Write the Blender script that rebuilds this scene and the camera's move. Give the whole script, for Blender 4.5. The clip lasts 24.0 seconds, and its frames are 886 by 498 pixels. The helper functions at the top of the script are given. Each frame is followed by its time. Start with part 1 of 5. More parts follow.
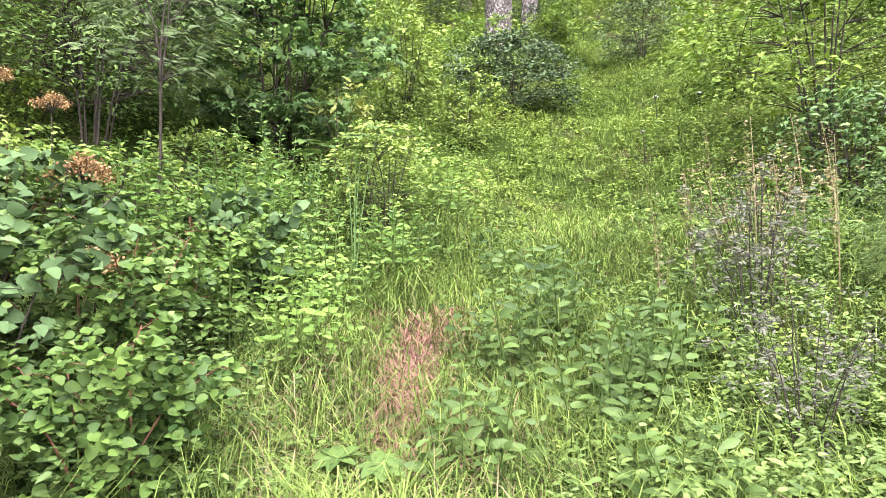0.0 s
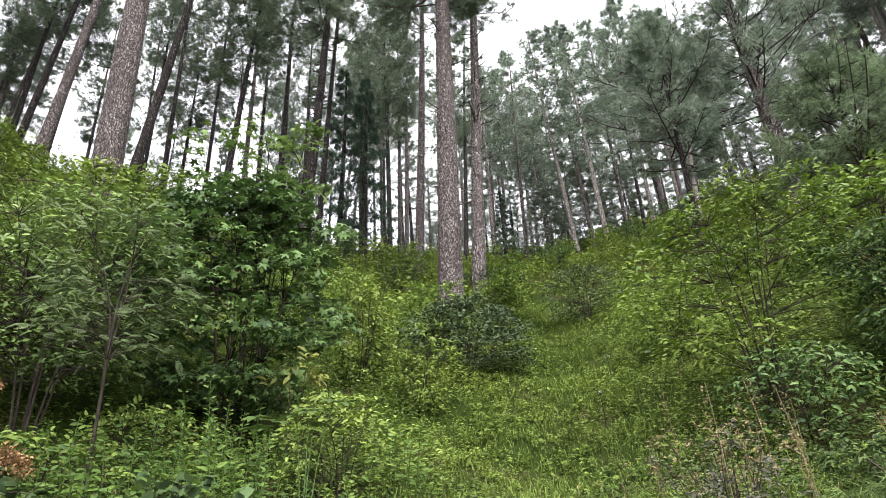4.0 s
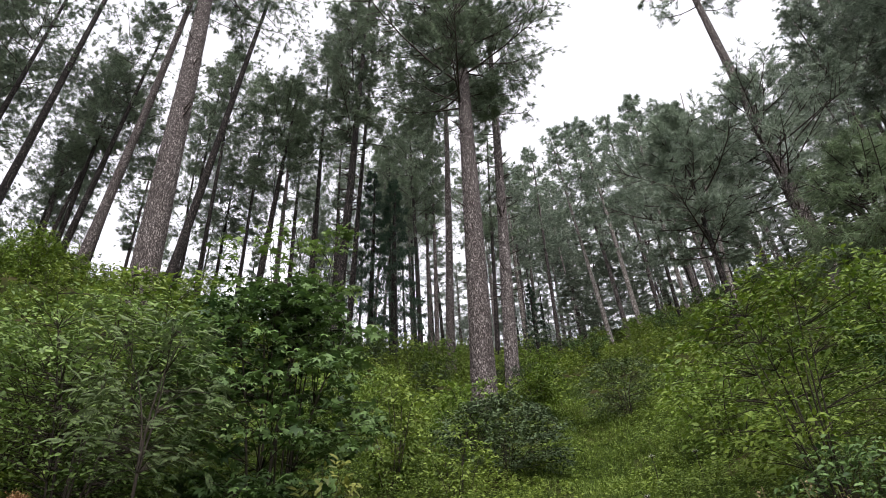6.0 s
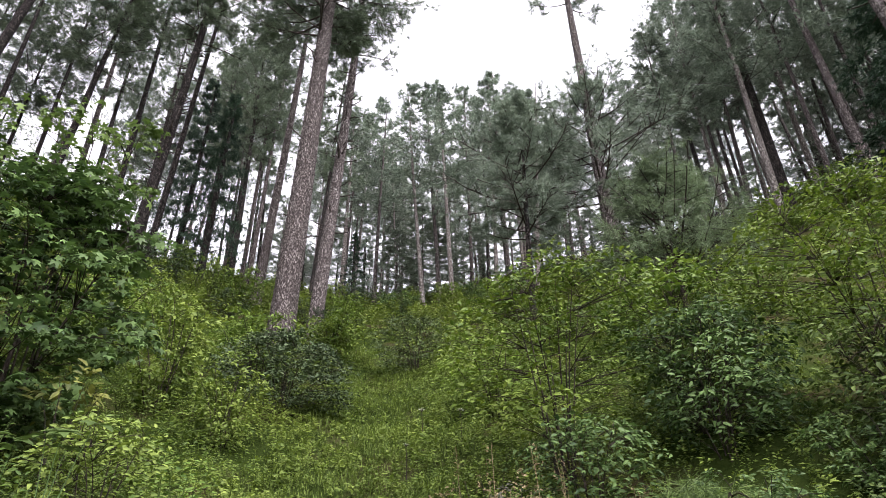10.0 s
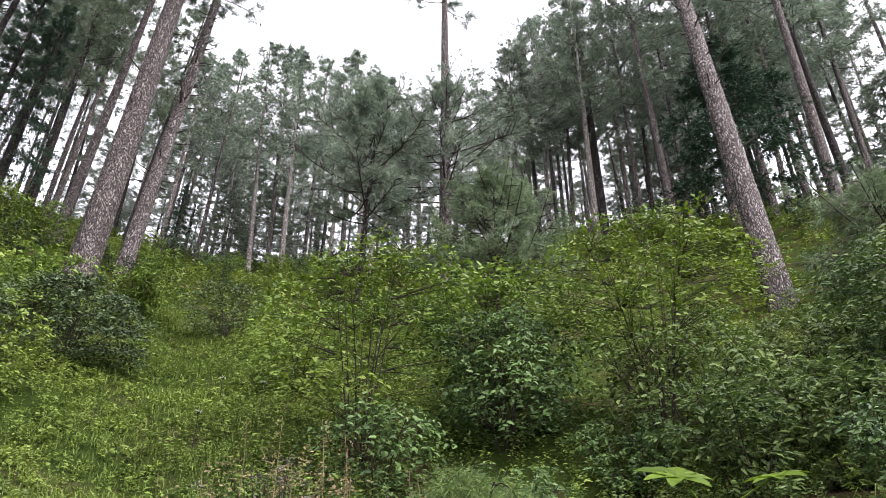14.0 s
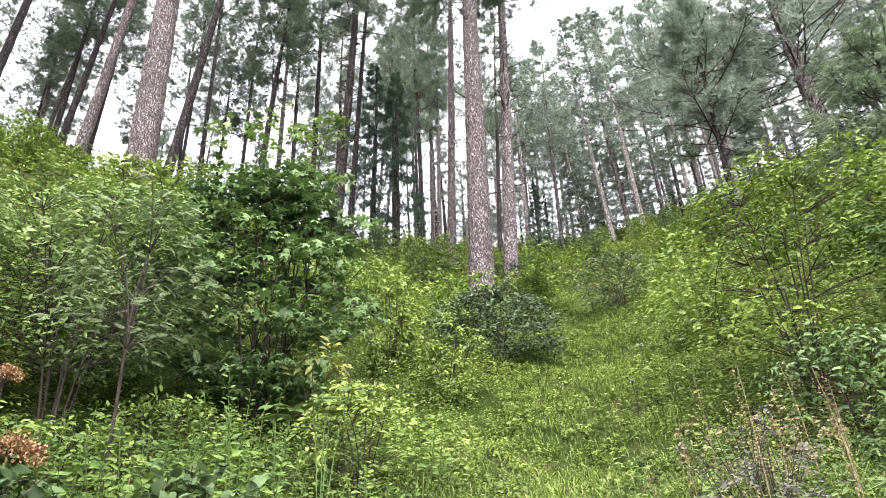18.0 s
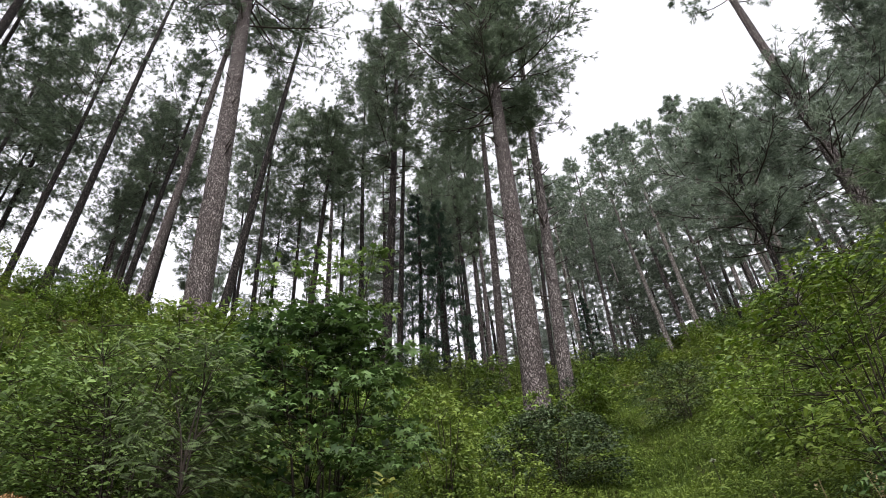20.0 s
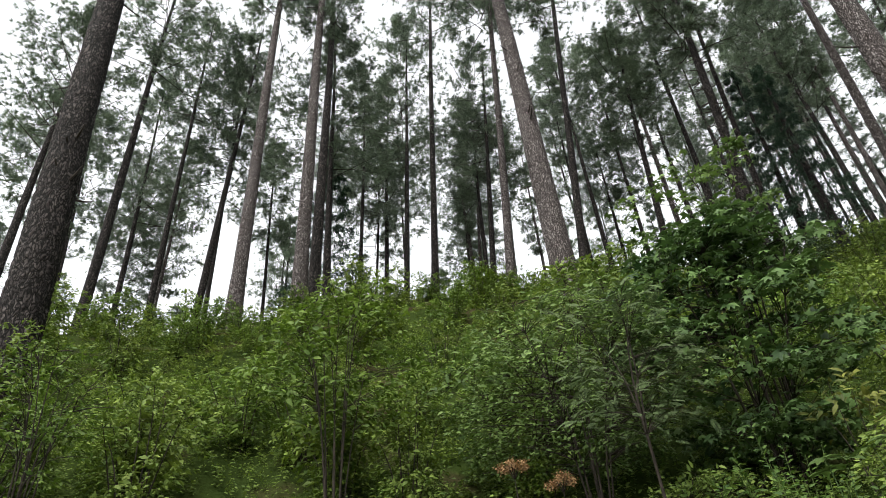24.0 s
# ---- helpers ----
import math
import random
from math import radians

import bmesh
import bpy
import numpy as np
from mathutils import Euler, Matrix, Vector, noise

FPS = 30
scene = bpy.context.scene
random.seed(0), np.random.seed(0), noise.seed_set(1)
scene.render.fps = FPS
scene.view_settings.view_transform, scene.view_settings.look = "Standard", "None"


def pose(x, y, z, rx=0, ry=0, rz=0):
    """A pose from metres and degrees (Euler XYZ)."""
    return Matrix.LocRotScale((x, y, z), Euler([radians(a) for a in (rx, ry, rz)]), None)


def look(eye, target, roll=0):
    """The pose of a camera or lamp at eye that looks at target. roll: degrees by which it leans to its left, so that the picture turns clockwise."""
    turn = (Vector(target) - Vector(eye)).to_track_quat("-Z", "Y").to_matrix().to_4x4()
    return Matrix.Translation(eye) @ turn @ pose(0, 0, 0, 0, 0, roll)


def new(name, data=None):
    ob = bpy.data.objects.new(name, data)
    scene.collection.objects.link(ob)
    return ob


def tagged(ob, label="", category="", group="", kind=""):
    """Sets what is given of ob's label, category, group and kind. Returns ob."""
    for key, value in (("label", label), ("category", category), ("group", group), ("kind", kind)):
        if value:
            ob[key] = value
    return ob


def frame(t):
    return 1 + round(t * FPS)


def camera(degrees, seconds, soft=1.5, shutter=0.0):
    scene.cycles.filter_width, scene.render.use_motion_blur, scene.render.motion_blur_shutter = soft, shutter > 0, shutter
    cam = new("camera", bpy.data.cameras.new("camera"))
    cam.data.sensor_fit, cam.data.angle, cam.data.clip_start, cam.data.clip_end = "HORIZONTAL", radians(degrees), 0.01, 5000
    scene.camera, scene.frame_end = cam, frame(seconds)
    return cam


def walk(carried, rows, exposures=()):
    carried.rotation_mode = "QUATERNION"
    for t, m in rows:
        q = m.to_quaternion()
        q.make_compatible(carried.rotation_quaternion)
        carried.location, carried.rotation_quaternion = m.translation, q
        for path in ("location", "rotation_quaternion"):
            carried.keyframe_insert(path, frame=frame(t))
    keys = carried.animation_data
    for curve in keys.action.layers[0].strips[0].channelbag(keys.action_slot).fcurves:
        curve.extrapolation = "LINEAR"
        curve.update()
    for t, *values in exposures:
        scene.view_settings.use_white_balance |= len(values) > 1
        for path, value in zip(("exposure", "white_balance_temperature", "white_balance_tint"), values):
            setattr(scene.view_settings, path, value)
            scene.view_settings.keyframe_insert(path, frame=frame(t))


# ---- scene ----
cam = camera(69.16, 24.0, soft=0.7, shutter=0.05)

# seconds, x, y, z, tilt, roll, turn
PATH = [(0.0, -0.105, -0.065, 1.51, 94.89, -0.74, 2.48), (0.5, -0.102, -0.071, 1.531, 97.95, -0.6, 1.51), (1.0, -0.096, -0.083, 1.549, 102.59, -0.83, 0.95), (1.5, -0.093, -0.084, 1.565, 105.71, -1.0, 1.02), (2.0, -0.088, -0.083, 1.587, 108.08, -0.96, -0.63), (2.5, -0.097, -0.075, 1.608, 111.35, -0.76, -1.46), (4.5, -0.11, -0.014, 1.611, 120.21, -4.51, -2.3), (5.0, -0.116, -0.022, 1.638, 124.0, -4.23, -1.04), (5.5, -0.12, -0.032, 1.656, 125.51, -4.18, -0.14), (6.0, -0.115, -0.028, 1.65, 125.86, -4.19, -0.01), (6.5, -0.116, -0.019, 1.641, 124.86, -3.64, 0.05), (7.0, -0.109, -0.01, 1.638, 124.37, -3.02, -0.0), (7.5, -0.095, 0.003, 1.631, 123.36, -1.87, -3.04), (8.0, -0.06, 0.006, 1.629, 122.75, -1.87, -6.47), (8.5, -0.02, 0.015, 1.621, 121.79, -1.47, -9.88), (9.0, 0.016, 0.027, 1.622, 122.08, -1.32, -11.11), (9.5, 0.062, 0.035, 1.62, 121.06, -1.33, -13.98), (10.0, 0.114, 0.036, 1.616, 120.63, -1.68, -17.31), (10.5, 0.151, 0.016, 1.606, 120.84, -1.99, -21.08), (11.0, 0.185, 0.007, 1.614, 121.24, -2.69, -23.89), (11.5, 0.198, -0.004, 1.606, 120.88, -1.76, -26.82), (13.5, 0.161, -0.021, 1.586, 121.39, 0.5, -34.79), (14.0, 0.171, -0.022, 1.584, 119.05, -0.08, -33.86), (14.5, 0.177, -0.014, 1.587, 117.57, -0.62, -32.5), (15.0, 0.18, 0.006, 1.583, 116.05, -1.2, -31.0), (15.5, 0.182, 0.025, 1.58, 115.04, -1.45, -29.67), (16.0, 0.164, 0.046, 1.578, 113.81, -1.91, -24.65), (16.5, 0.136, 0.069, 1.577, 112.72, -2.16, -17.68), (17.0, 0.1, 0.097, 1.574, 111.69, -2.84, -9.78), (17.5, 0.053, 0.101, 1.58, 112.65, -3.25, -3.35), (18.0, 0.003, 0.108, 1.601, 116.94, -3.03, 1.23), (18.5, -0.04, 0.099, 1.611, 121.32, -2.5, 4.18), (20.5, 0.048, 0.074, 1.595, 128.57, -7.06, 6.91), (21.0, 0.035, 0.059, 1.599, 128.37, -6.92, 12.35), (21.5, -0.011, 0.045, 1.613, 127.78, -6.61, 16.6), (22.0, -0.035, 0.033, 1.616, 127.51, -6.57, 20.28), (22.5, -0.078, 0.023, 1.621, 126.75, -6.4, 25.9), (23.0, -0.122, 0.012, 1.626, 126.7, -5.9, 31.17), (23.5, -0.158, -0.01, 1.629, 125.9, -5.76, 36.68), (24.0, -0.199, -0.034, 1.635, 125.08, -5.1, 41.81)]


def carried_pose(x, y, z, tilt, roll, turn):
    return Matrix.Translation((x, y, z)) @ Matrix.Rotation(radians(turn), 4, "Z") @ Matrix.Rotation(radians(tilt), 4, "X") @ Matrix.Rotation(radians(roll), 4, "Z")


walk(cam, [(row[0], carried_pose(*row[1:])) for row in PATH],
     exposures=[(0, 3.87, 6300, 15), (2.5, 3.95, 6550, 12), (4.5, 2.3, 6430, 16), (5, 2.15, 6430, 17), (7, 1.97, 6430, 16), (8, 2.2, 6380, 18.5), (10, 2.45, 6380, 21), (11.5, 2.47, 6380, 21), (13.5, 2.33, 6380, 19), (14, 2.63, 6330, 20), (15, 3.62, 6180, 28), (16, 3.82, 6130, 30), (17.5, 3.82, 6100, 30), (18.0, 3.45, 6300, 21.5), (18.5, 2.5, 6430, 16), (20.5, 1.95, 6430, 15), (24, 1.95, 6500, 8.5)])

# ---- sky and light: bright, even overcast ----
world = bpy.data.worlds.new("overcast_sky")
scene.world = world
world.use_nodes = True
wn, wl = world.node_tree.nodes, world.node_tree.links
wn.clear()
sky = wn.new("ShaderNodeTexSky")
sky.sky_type, sky.sun_disc = "NISHITA", False
sky.sun_elevation, sky.sun_rotation = radians(58), radians(165)
sky.altitude, sky.air_density, sky.dust_density, sky.ozone_density = 2000, 1.0, 6.0, 1.0
grey = wn.new("ShaderNodeHueSaturation")
grey.inputs["Saturation"].default_value = 0.10
back = wn.new("ShaderNodeBackground")
back.inputs["Strength"].default_value = 0.15
out = wn.new("ShaderNodeOutputWorld")
wl.new(sky.outputs["Color"], grey.inputs["Color"])
wl.new(grey.outputs["Color"], back.inputs["Color"])
wl.new(back.outputs["Background"], out.inputs["Surface"])

sun = new("sun", bpy.data.lights.new("sun", "SUN"))
sun.data.energy, sun.data.angle, sun.data.color = 1.2, radians(60), (1.0, 0.97, 0.92)
sun.matrix_world = look((0, 0, 60), (60 * 0.6 * math.sin(radians(-15)), 60 * 0.6 * math.cos(radians(-15)), 0))

rng = np.random.default_rng(7)


# ---- materials ----
def material(name):
    m = bpy.data.materials.new(name)
    m.use_nodes = True
    n, l = m.node_tree.nodes, m.node_tree.links
    return m, n, l, n["Principled BSDF"]


def ramp(n, stops):
    r = n.new("ShaderNodeValToRGB")
    while len(r.color_ramp.elements) < len(stops):
        r.color_ramp.elements.new(0.5)
    for e, (p, c) in zip(r.color_ramp.elements, stops):
        e.position, e.color = p, (*c, 1)
    return r


def foliage(name, dark, light, shine=0.45, through_light=0.3, patch=0.6, gloss=0.2, tone=0.76):
    """Leaves: colour differs leaf by leaf and in larger patches; some light passes through."""
    m, n, l, b = material(name)
    dark, light = tuple(0.46 * tone * c for c in dark), tuple(0.93 * tone * c for c in light)
    geo = n.new("ShaderNodeNewGeometry")
    noi = n.new("ShaderNodeTexNoise")
    noi.inputs["Scale"].default_value, noi.inputs["Detail"].default_value = patch, 4
    l.new(geo.outputs["Position"], noi.inputs["Vector"])
    add = n.new("ShaderNodeMath")
    add.operation = "MULTIPLY_ADD"
    add.inputs[1].default_value = 0.75
    l.new(geo.outputs["Random Per Island"], add.inputs[0])
    sub = n.new("ShaderNodeMath")
    sub.operation = "MULTIPLY_ADD"
    sub.inputs[1].default_value, sub.inputs[2].default_value = 1.5, -0.65
    l.new(noi.outputs["Fac"], sub.inputs[0])
    l.new(sub.outputs[0], add.inputs[2])
    mid = tuple((a + c) / 2 for a, c in zip(dark, light))
    r = ramp(n, [(0.05, dark), (0.5, mid), (0.95, light)])
    l.new(add.outputs[0], r.inputs["Fac"])
    l.new(r.outputs["Color"], b.inputs["Base Color"])
    b.inputs["Roughness"].default_value = shine
    b.inputs["Specular IOR Level"].default_value = 0.6 * gloss
    tr = n.new("ShaderNodeBsdfTranslucent")
    gain = n.new("ShaderNodeHueSaturation")
    gain.inputs["Value"].default_value, gain.inputs["Saturation"].default_value = 1.2, 1.1
    l.new(r.outputs["Color"], gain.inputs["Color"])
    l.new(gain.outputs["Color"], tr.inputs["Color"])
    mix = n.new("ShaderNodeMixShader")
    mix.inputs["Fac"].default_value = 0.7 * through_light
    l.new(b.outputs["BSDF"], mix.inputs[1])
    l.new(tr.outputs["BSDF"], mix.inputs[2])
    l.new(mix.outputs["Shader"], n["Material Output"].inputs["Surface"])
    return m


def bark(name, fissure, plate, tip, size=14.0, relief=0.6):
    """Scaly pine bark: plates parted by dark fissures, lichen-grey patches."""
    m, n, l, b = material(name)
    co = n.new("ShaderNodeTexCoord")
    mp = n.new("ShaderNodeMapping")
    mp.inputs["Scale"].default_value = (1, 1, 0.42)
    l.new(co.outputs["Object"], mp.inputs["Vector"])
    warp = n.new("ShaderNodeTexNoise")
    warp.inputs["Scale"].default_value = 9
    l.new(mp.outputs["Vector"], warp.inputs["Vector"])
    mixv = n.new("ShaderNodeMixRGB")
    mixv.blend_type, mixv.inputs["Fac"].default_value = "LINEAR_LIGHT", 0.09
    l.new(mp.outputs["Vector"], mixv.inputs["Color1"])
    l.new(warp.outputs["Color"], mixv.inputs["Color2"])
    vor = n.new("ShaderNodeTexVoronoi")
    vor.feature, vor.inputs["Scale"].default_value = "DISTANCE_TO_EDGE", size
    l.new(mixv.outputs["Color"], vor.inputs["Vector"])
    cell = n.new("ShaderNodeTexVoronoi")
    cell.inputs["Scale"].default_value = size
    l.new(mixv.outputs["Color"], cell.inputs["Vector"])
    r = ramp(n, [(0.0, fissure), (0.07, fissure), (0.24, plate), (1.0, plate)])
    l.new(vor.outputs["Distance"], r.inputs["Fac"])
    big = n.new("ShaderNodeTexNoise")
    big.inputs["Scale"].default_value, big.inputs["Detail"].default_value = 5.0, 9
    l.new(co.outputs["Object"], big.inputs["Vector"])
    bw = n.new("ShaderNodeRGBToBW")
    l.new(cell.outputs["Color"], bw.inputs["Color"])
    fac = n.new("ShaderNodeMath")
    fac.operation = "MULTIPLY"
    l.new(bw.outputs["Val"], fac.inputs[0])
    l.new(big.outputs["Fac"], fac.inputs[1])
    pale = n.new("ShaderNodeMixRGB")
    pale.inputs["Color2"].default_value = (*tip, 1)
    flake = n.new("ShaderNodeMapRange")
    flake.inputs["From Min"].default_value, flake.inputs["From Max"].default_value = 0.12, 0.46
    l.new(fac.outputs[0], flake.inputs["Value"])
    lit = n.new("ShaderNodeMapRange")
    lit.inputs["From Min"].default_value, lit.inputs["From Max"].default_value = 0.08, 0.3
    l.new(vor.outputs["Distance"], lit.inputs["Value"])
    both = n.new("ShaderNodeMath")
    both.operation = "MULTIPLY"
    l.new(flake.outputs[0], both.inputs[0])
    l.new(lit.outputs[0], both.inputs[1])
    l.new(both.outputs[0], pale.inputs["Fac"])
    l.new(r.outputs["Color"], pale.inputs["Color1"])
    grain = n.new("ShaderNodeTexNoise")
    grain.inputs["Scale"].default_value, grain.inputs["Detail"].default_value, grain.inputs["Roughness"].default_value = 42, 8, 0.7
    l.new(mp.outputs["Vector"], grain.inputs["Vector"])
    shade = ramp(n, [(0.34, (0.35, 0.33, 0.32)), (0.66, (1.0, 1.0, 1.0))])
    l.new(grain.outputs["Fac"], shade.inputs["Fac"])
    worn = n.new("ShaderNodeMixRGB")
    worn.blend_type, worn.inputs["Fac"].default_value = "MULTIPLY", 0.8
    l.new(pale.outputs["Color"], worn.inputs["Color1"])
    l.new(shade.outputs["Color"], worn.inputs["Color2"])
    l.new(worn.outputs["Color"], b.inputs["Base Color"])
    b.inputs["Roughness"].default_value = 0.9
    b.inputs["Specular IOR Level"].default_value = 0.15
    bump = n.new("ShaderNodeBump")
    bump.inputs["Strength"].default_value, bump.inputs["Distance"].default_value = relief, 0.03
    high = n.new("ShaderNodeMath")
    high.operation = "MULTIPLY_ADD"
    high.inputs[1].default_value = 0.35
    l.new(grain.outputs["Fac"], high.inputs[0])
    l.new(vor.outputs["Distance"], high.inputs[2])
    l.new(high.outputs[0], bump.inputs["Height"])
    l.new(bump.outputs["Normal"], b.inputs["Normal"])
    return m


def rough(name, low, high, scale=6.0, roughness=0.9, relief=0.3, dist=0.02):
    m, n, l, b = material(name)
    co = n.new("ShaderNodeTexCoord")
    noi = n.new("ShaderNodeTexNoise")
    noi.inputs["Scale"].default_value, noi.inputs["Detail"].default_value = scale, 8
    l.new(co.outputs["Object"], noi.inputs["Vector"])
    r = ramp(n, [(0.3, low), (0.7, high)])
    l.new(noi.outputs["Fac"], r.inputs["Fac"])
    l.new(r.outputs["Color"], b.inputs["Base Color"])
    b.inputs["Roughness"].default_value = roughness
    b.inputs["Specular IOR Level"].default_value = 0.12
    bump = n.new("ShaderNodeBump")
    bump.inputs["Strength"].default_value, bump.inputs["Distance"].default_value = relief, dist
    l.new(noi.outputs["Fac"], bump.inputs["Height"])
    l.new(bump.outputs["Normal"], b.inputs["Normal"])
    return m


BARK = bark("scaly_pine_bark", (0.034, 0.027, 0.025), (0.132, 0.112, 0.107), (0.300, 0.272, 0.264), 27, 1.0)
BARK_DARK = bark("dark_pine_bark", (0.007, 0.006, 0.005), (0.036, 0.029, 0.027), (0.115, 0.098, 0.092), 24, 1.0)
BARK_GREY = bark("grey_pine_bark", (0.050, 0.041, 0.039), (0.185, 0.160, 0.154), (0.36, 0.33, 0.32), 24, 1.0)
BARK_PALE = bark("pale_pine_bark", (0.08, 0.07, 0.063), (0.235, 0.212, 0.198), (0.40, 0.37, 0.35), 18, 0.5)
LIMB = rough("limb_bark", (0.020, 0.016, 0.014), (0.062, 0.050, 0.044), 8)
TWIG = rough("twig_bark", (0.012, 0.010, 0.008), (0.040, 0.031, 0.025), 20)
RED_STEM = rough("red_stem", (0.05, 0.025, 0.016), (0.13, 0.055, 0.035), 20, 0.7)
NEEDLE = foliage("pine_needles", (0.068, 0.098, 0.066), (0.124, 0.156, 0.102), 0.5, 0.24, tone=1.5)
# distance haze put into the colour: paler needles for the right-hand pines
NEEDLE_HAZY = foliage("hazy_pine_needles", (0.096, 0.130, 0.097), (0.198, 0.243, 0.180), 0.5, 0.3, tone=1.45)
# woods farthest off: needles paled further, the haze painted into the base colour
NEEDLE_FAR_HAZY = foliage("far_hazy_pine_needles", (0.106, 0.140, 0.106), (0.238, 0.281, 0.218), 0.6, 0.3, tone=1.2)
NEEDLE_FIR = foliage("fir_needles", (0.010, 0.024, 0.014), (0.026, 0.050, 0.028), 0.5, 0.12, tone=1.7)
NEEDLE_YOUNG = foliage("young_pine_needles", (0.078, 0.130, 0.040), (0.180, 0.250, 0.080), 0.5, 0.3, tone=1.1)
NEEDLE_SOFT = foliage("soft_pine_needles", (0.068, 0.102, 0.056), (0.140, 0.188, 0.100), 0.5, 0.3, tone=1.3)
HERB = foliage("herb_leaves", (0.122, 0.210, 0.043), (0.208, 0.275, 0.059), 0.5, 0.34, tone=0.86)
LEAF_MID = foliage("mid_green_leaves", (0.085, 0.155, 0.042), (0.172, 0.243, 0.068), 0.5, 0.32, tone=0.67)
HERB_FAR = foliage("slope_herb_leaves", (0.114, 0.190, 0.035), (0.184, 0.240, 0.048), 0.55, 0.32, 0.35, tone=0.86)
GRASS = foliage("grass_blades", (0.066, 0.112, 0.028), (0.168, 0.228, 0.056), 0.75, 0.35, 0.9, 0.08, tone=0.98)
STRAW = foliage("dry_grass", (0.120, 0.092, 0.048), (0.250, 0.200, 0.116), 0.8, 0.2, 0.9, 0.08, tone=0.95)
LEAF_DARK = foliage("dark_leaves", (0.040, 0.086, 0.030), (0.108, 0.176, 0.054), 0.45, 0.26, 0.6, 0.22, tone=0.95)
LEAF_FEATHER = foliage("feathery_leaves", (0.112, 0.205, 0.038), (0.192, 0.280, 0.054), 0.5, 0.36)
LEAF_OLIVE = foliage("olive_leaves", (0.081, 0.149, 0.041), (0.173, 0.255, 0.071), 0.5, 0.32, tone=0.84)
LEAF_YELLOW = foliage("yellow_green_leaves", (0.104, 0.198, 0.034), (0.198, 0.272, 0.046), 0.45, 0.35, tone=0.74)
LEAF_BUSH = foliage("grey_green_leaves", (0.026, 0.050, 0.024), (0.088, 0.126, 0.060), 0.45, 0.2, 0.6, 0.12, tone=0.85)
LEAF_GREY = foliage("dull_grey_leaves", (0.075, 0.076, 0.058), (0.118, 0.118, 0.090), 0.75, 0.2, 0.6, 0.08, tone=0.95)
LEAF_SOFT = foliage("soft_grey_green_leaves", (0.078, 0.118, 0.050), (0.150, 0.205, 0.085), 0.55, 0.3, 0.6, 0.12)
LEAF_SHOOT = foliage("shoot_leaves", (0.086, 0.180, 0.038), (0.164, 0.262, 0.052), 0.5, 0.34, tone=0.7)
LEAF_ROUND = foliage("bramble_leaves", (0.056, 0.118, 0.028), (0.143, 0.222, 0.050), 0.5, 0.32, 1.4, tone=0.67)
LEAF_VINE = foliage("climber_leaves", (0.058, 0.100, 0.040), (0.120, 0.185, 0.078), 0.65, 0.3, 0.6, 0.06, tone=0.72)
LEAF_LIME = foliage("lime_leaves", (0.10, 0.19, 0.015), (0.17, 0.26, 0.030), 0.4, 0.4, tone=0.66)
LEAF_BIG = foliage("large_leaves", (0.058, 0.118, 0.030), (0.112, 0.172, 0.046), 0.5, 0.32, tone=0.62)
LEAF_GOLD = foliage("yellowing_leaves", (0.105, 0.145, 0.035), (0.230, 0.245, 0.060), 0.45, 0.35)
SEED = foliage("seed_heads", (0.22, 0.12, 0.055), (0.40, 0.25, 0.13), 0.8, 0.2, tone=0.9)
LITTER = foliage("dead_stems", (0.20, 0.075, 0.066), (0.36, 0.185, 0.160), 0.85, 0.1, 0.9, 0.05, tone=1.0)
PETAL = foliage("white_petals", (0.6, 0.62, 0.55), (0.8, 0.8, 0.76), 0.6, 0.3, tone=1)
STONE = rough("grey_stone", (0.10, 0.10, 0.095), (0.22, 0.215, 0.21), 9, 0.85, 0.5)


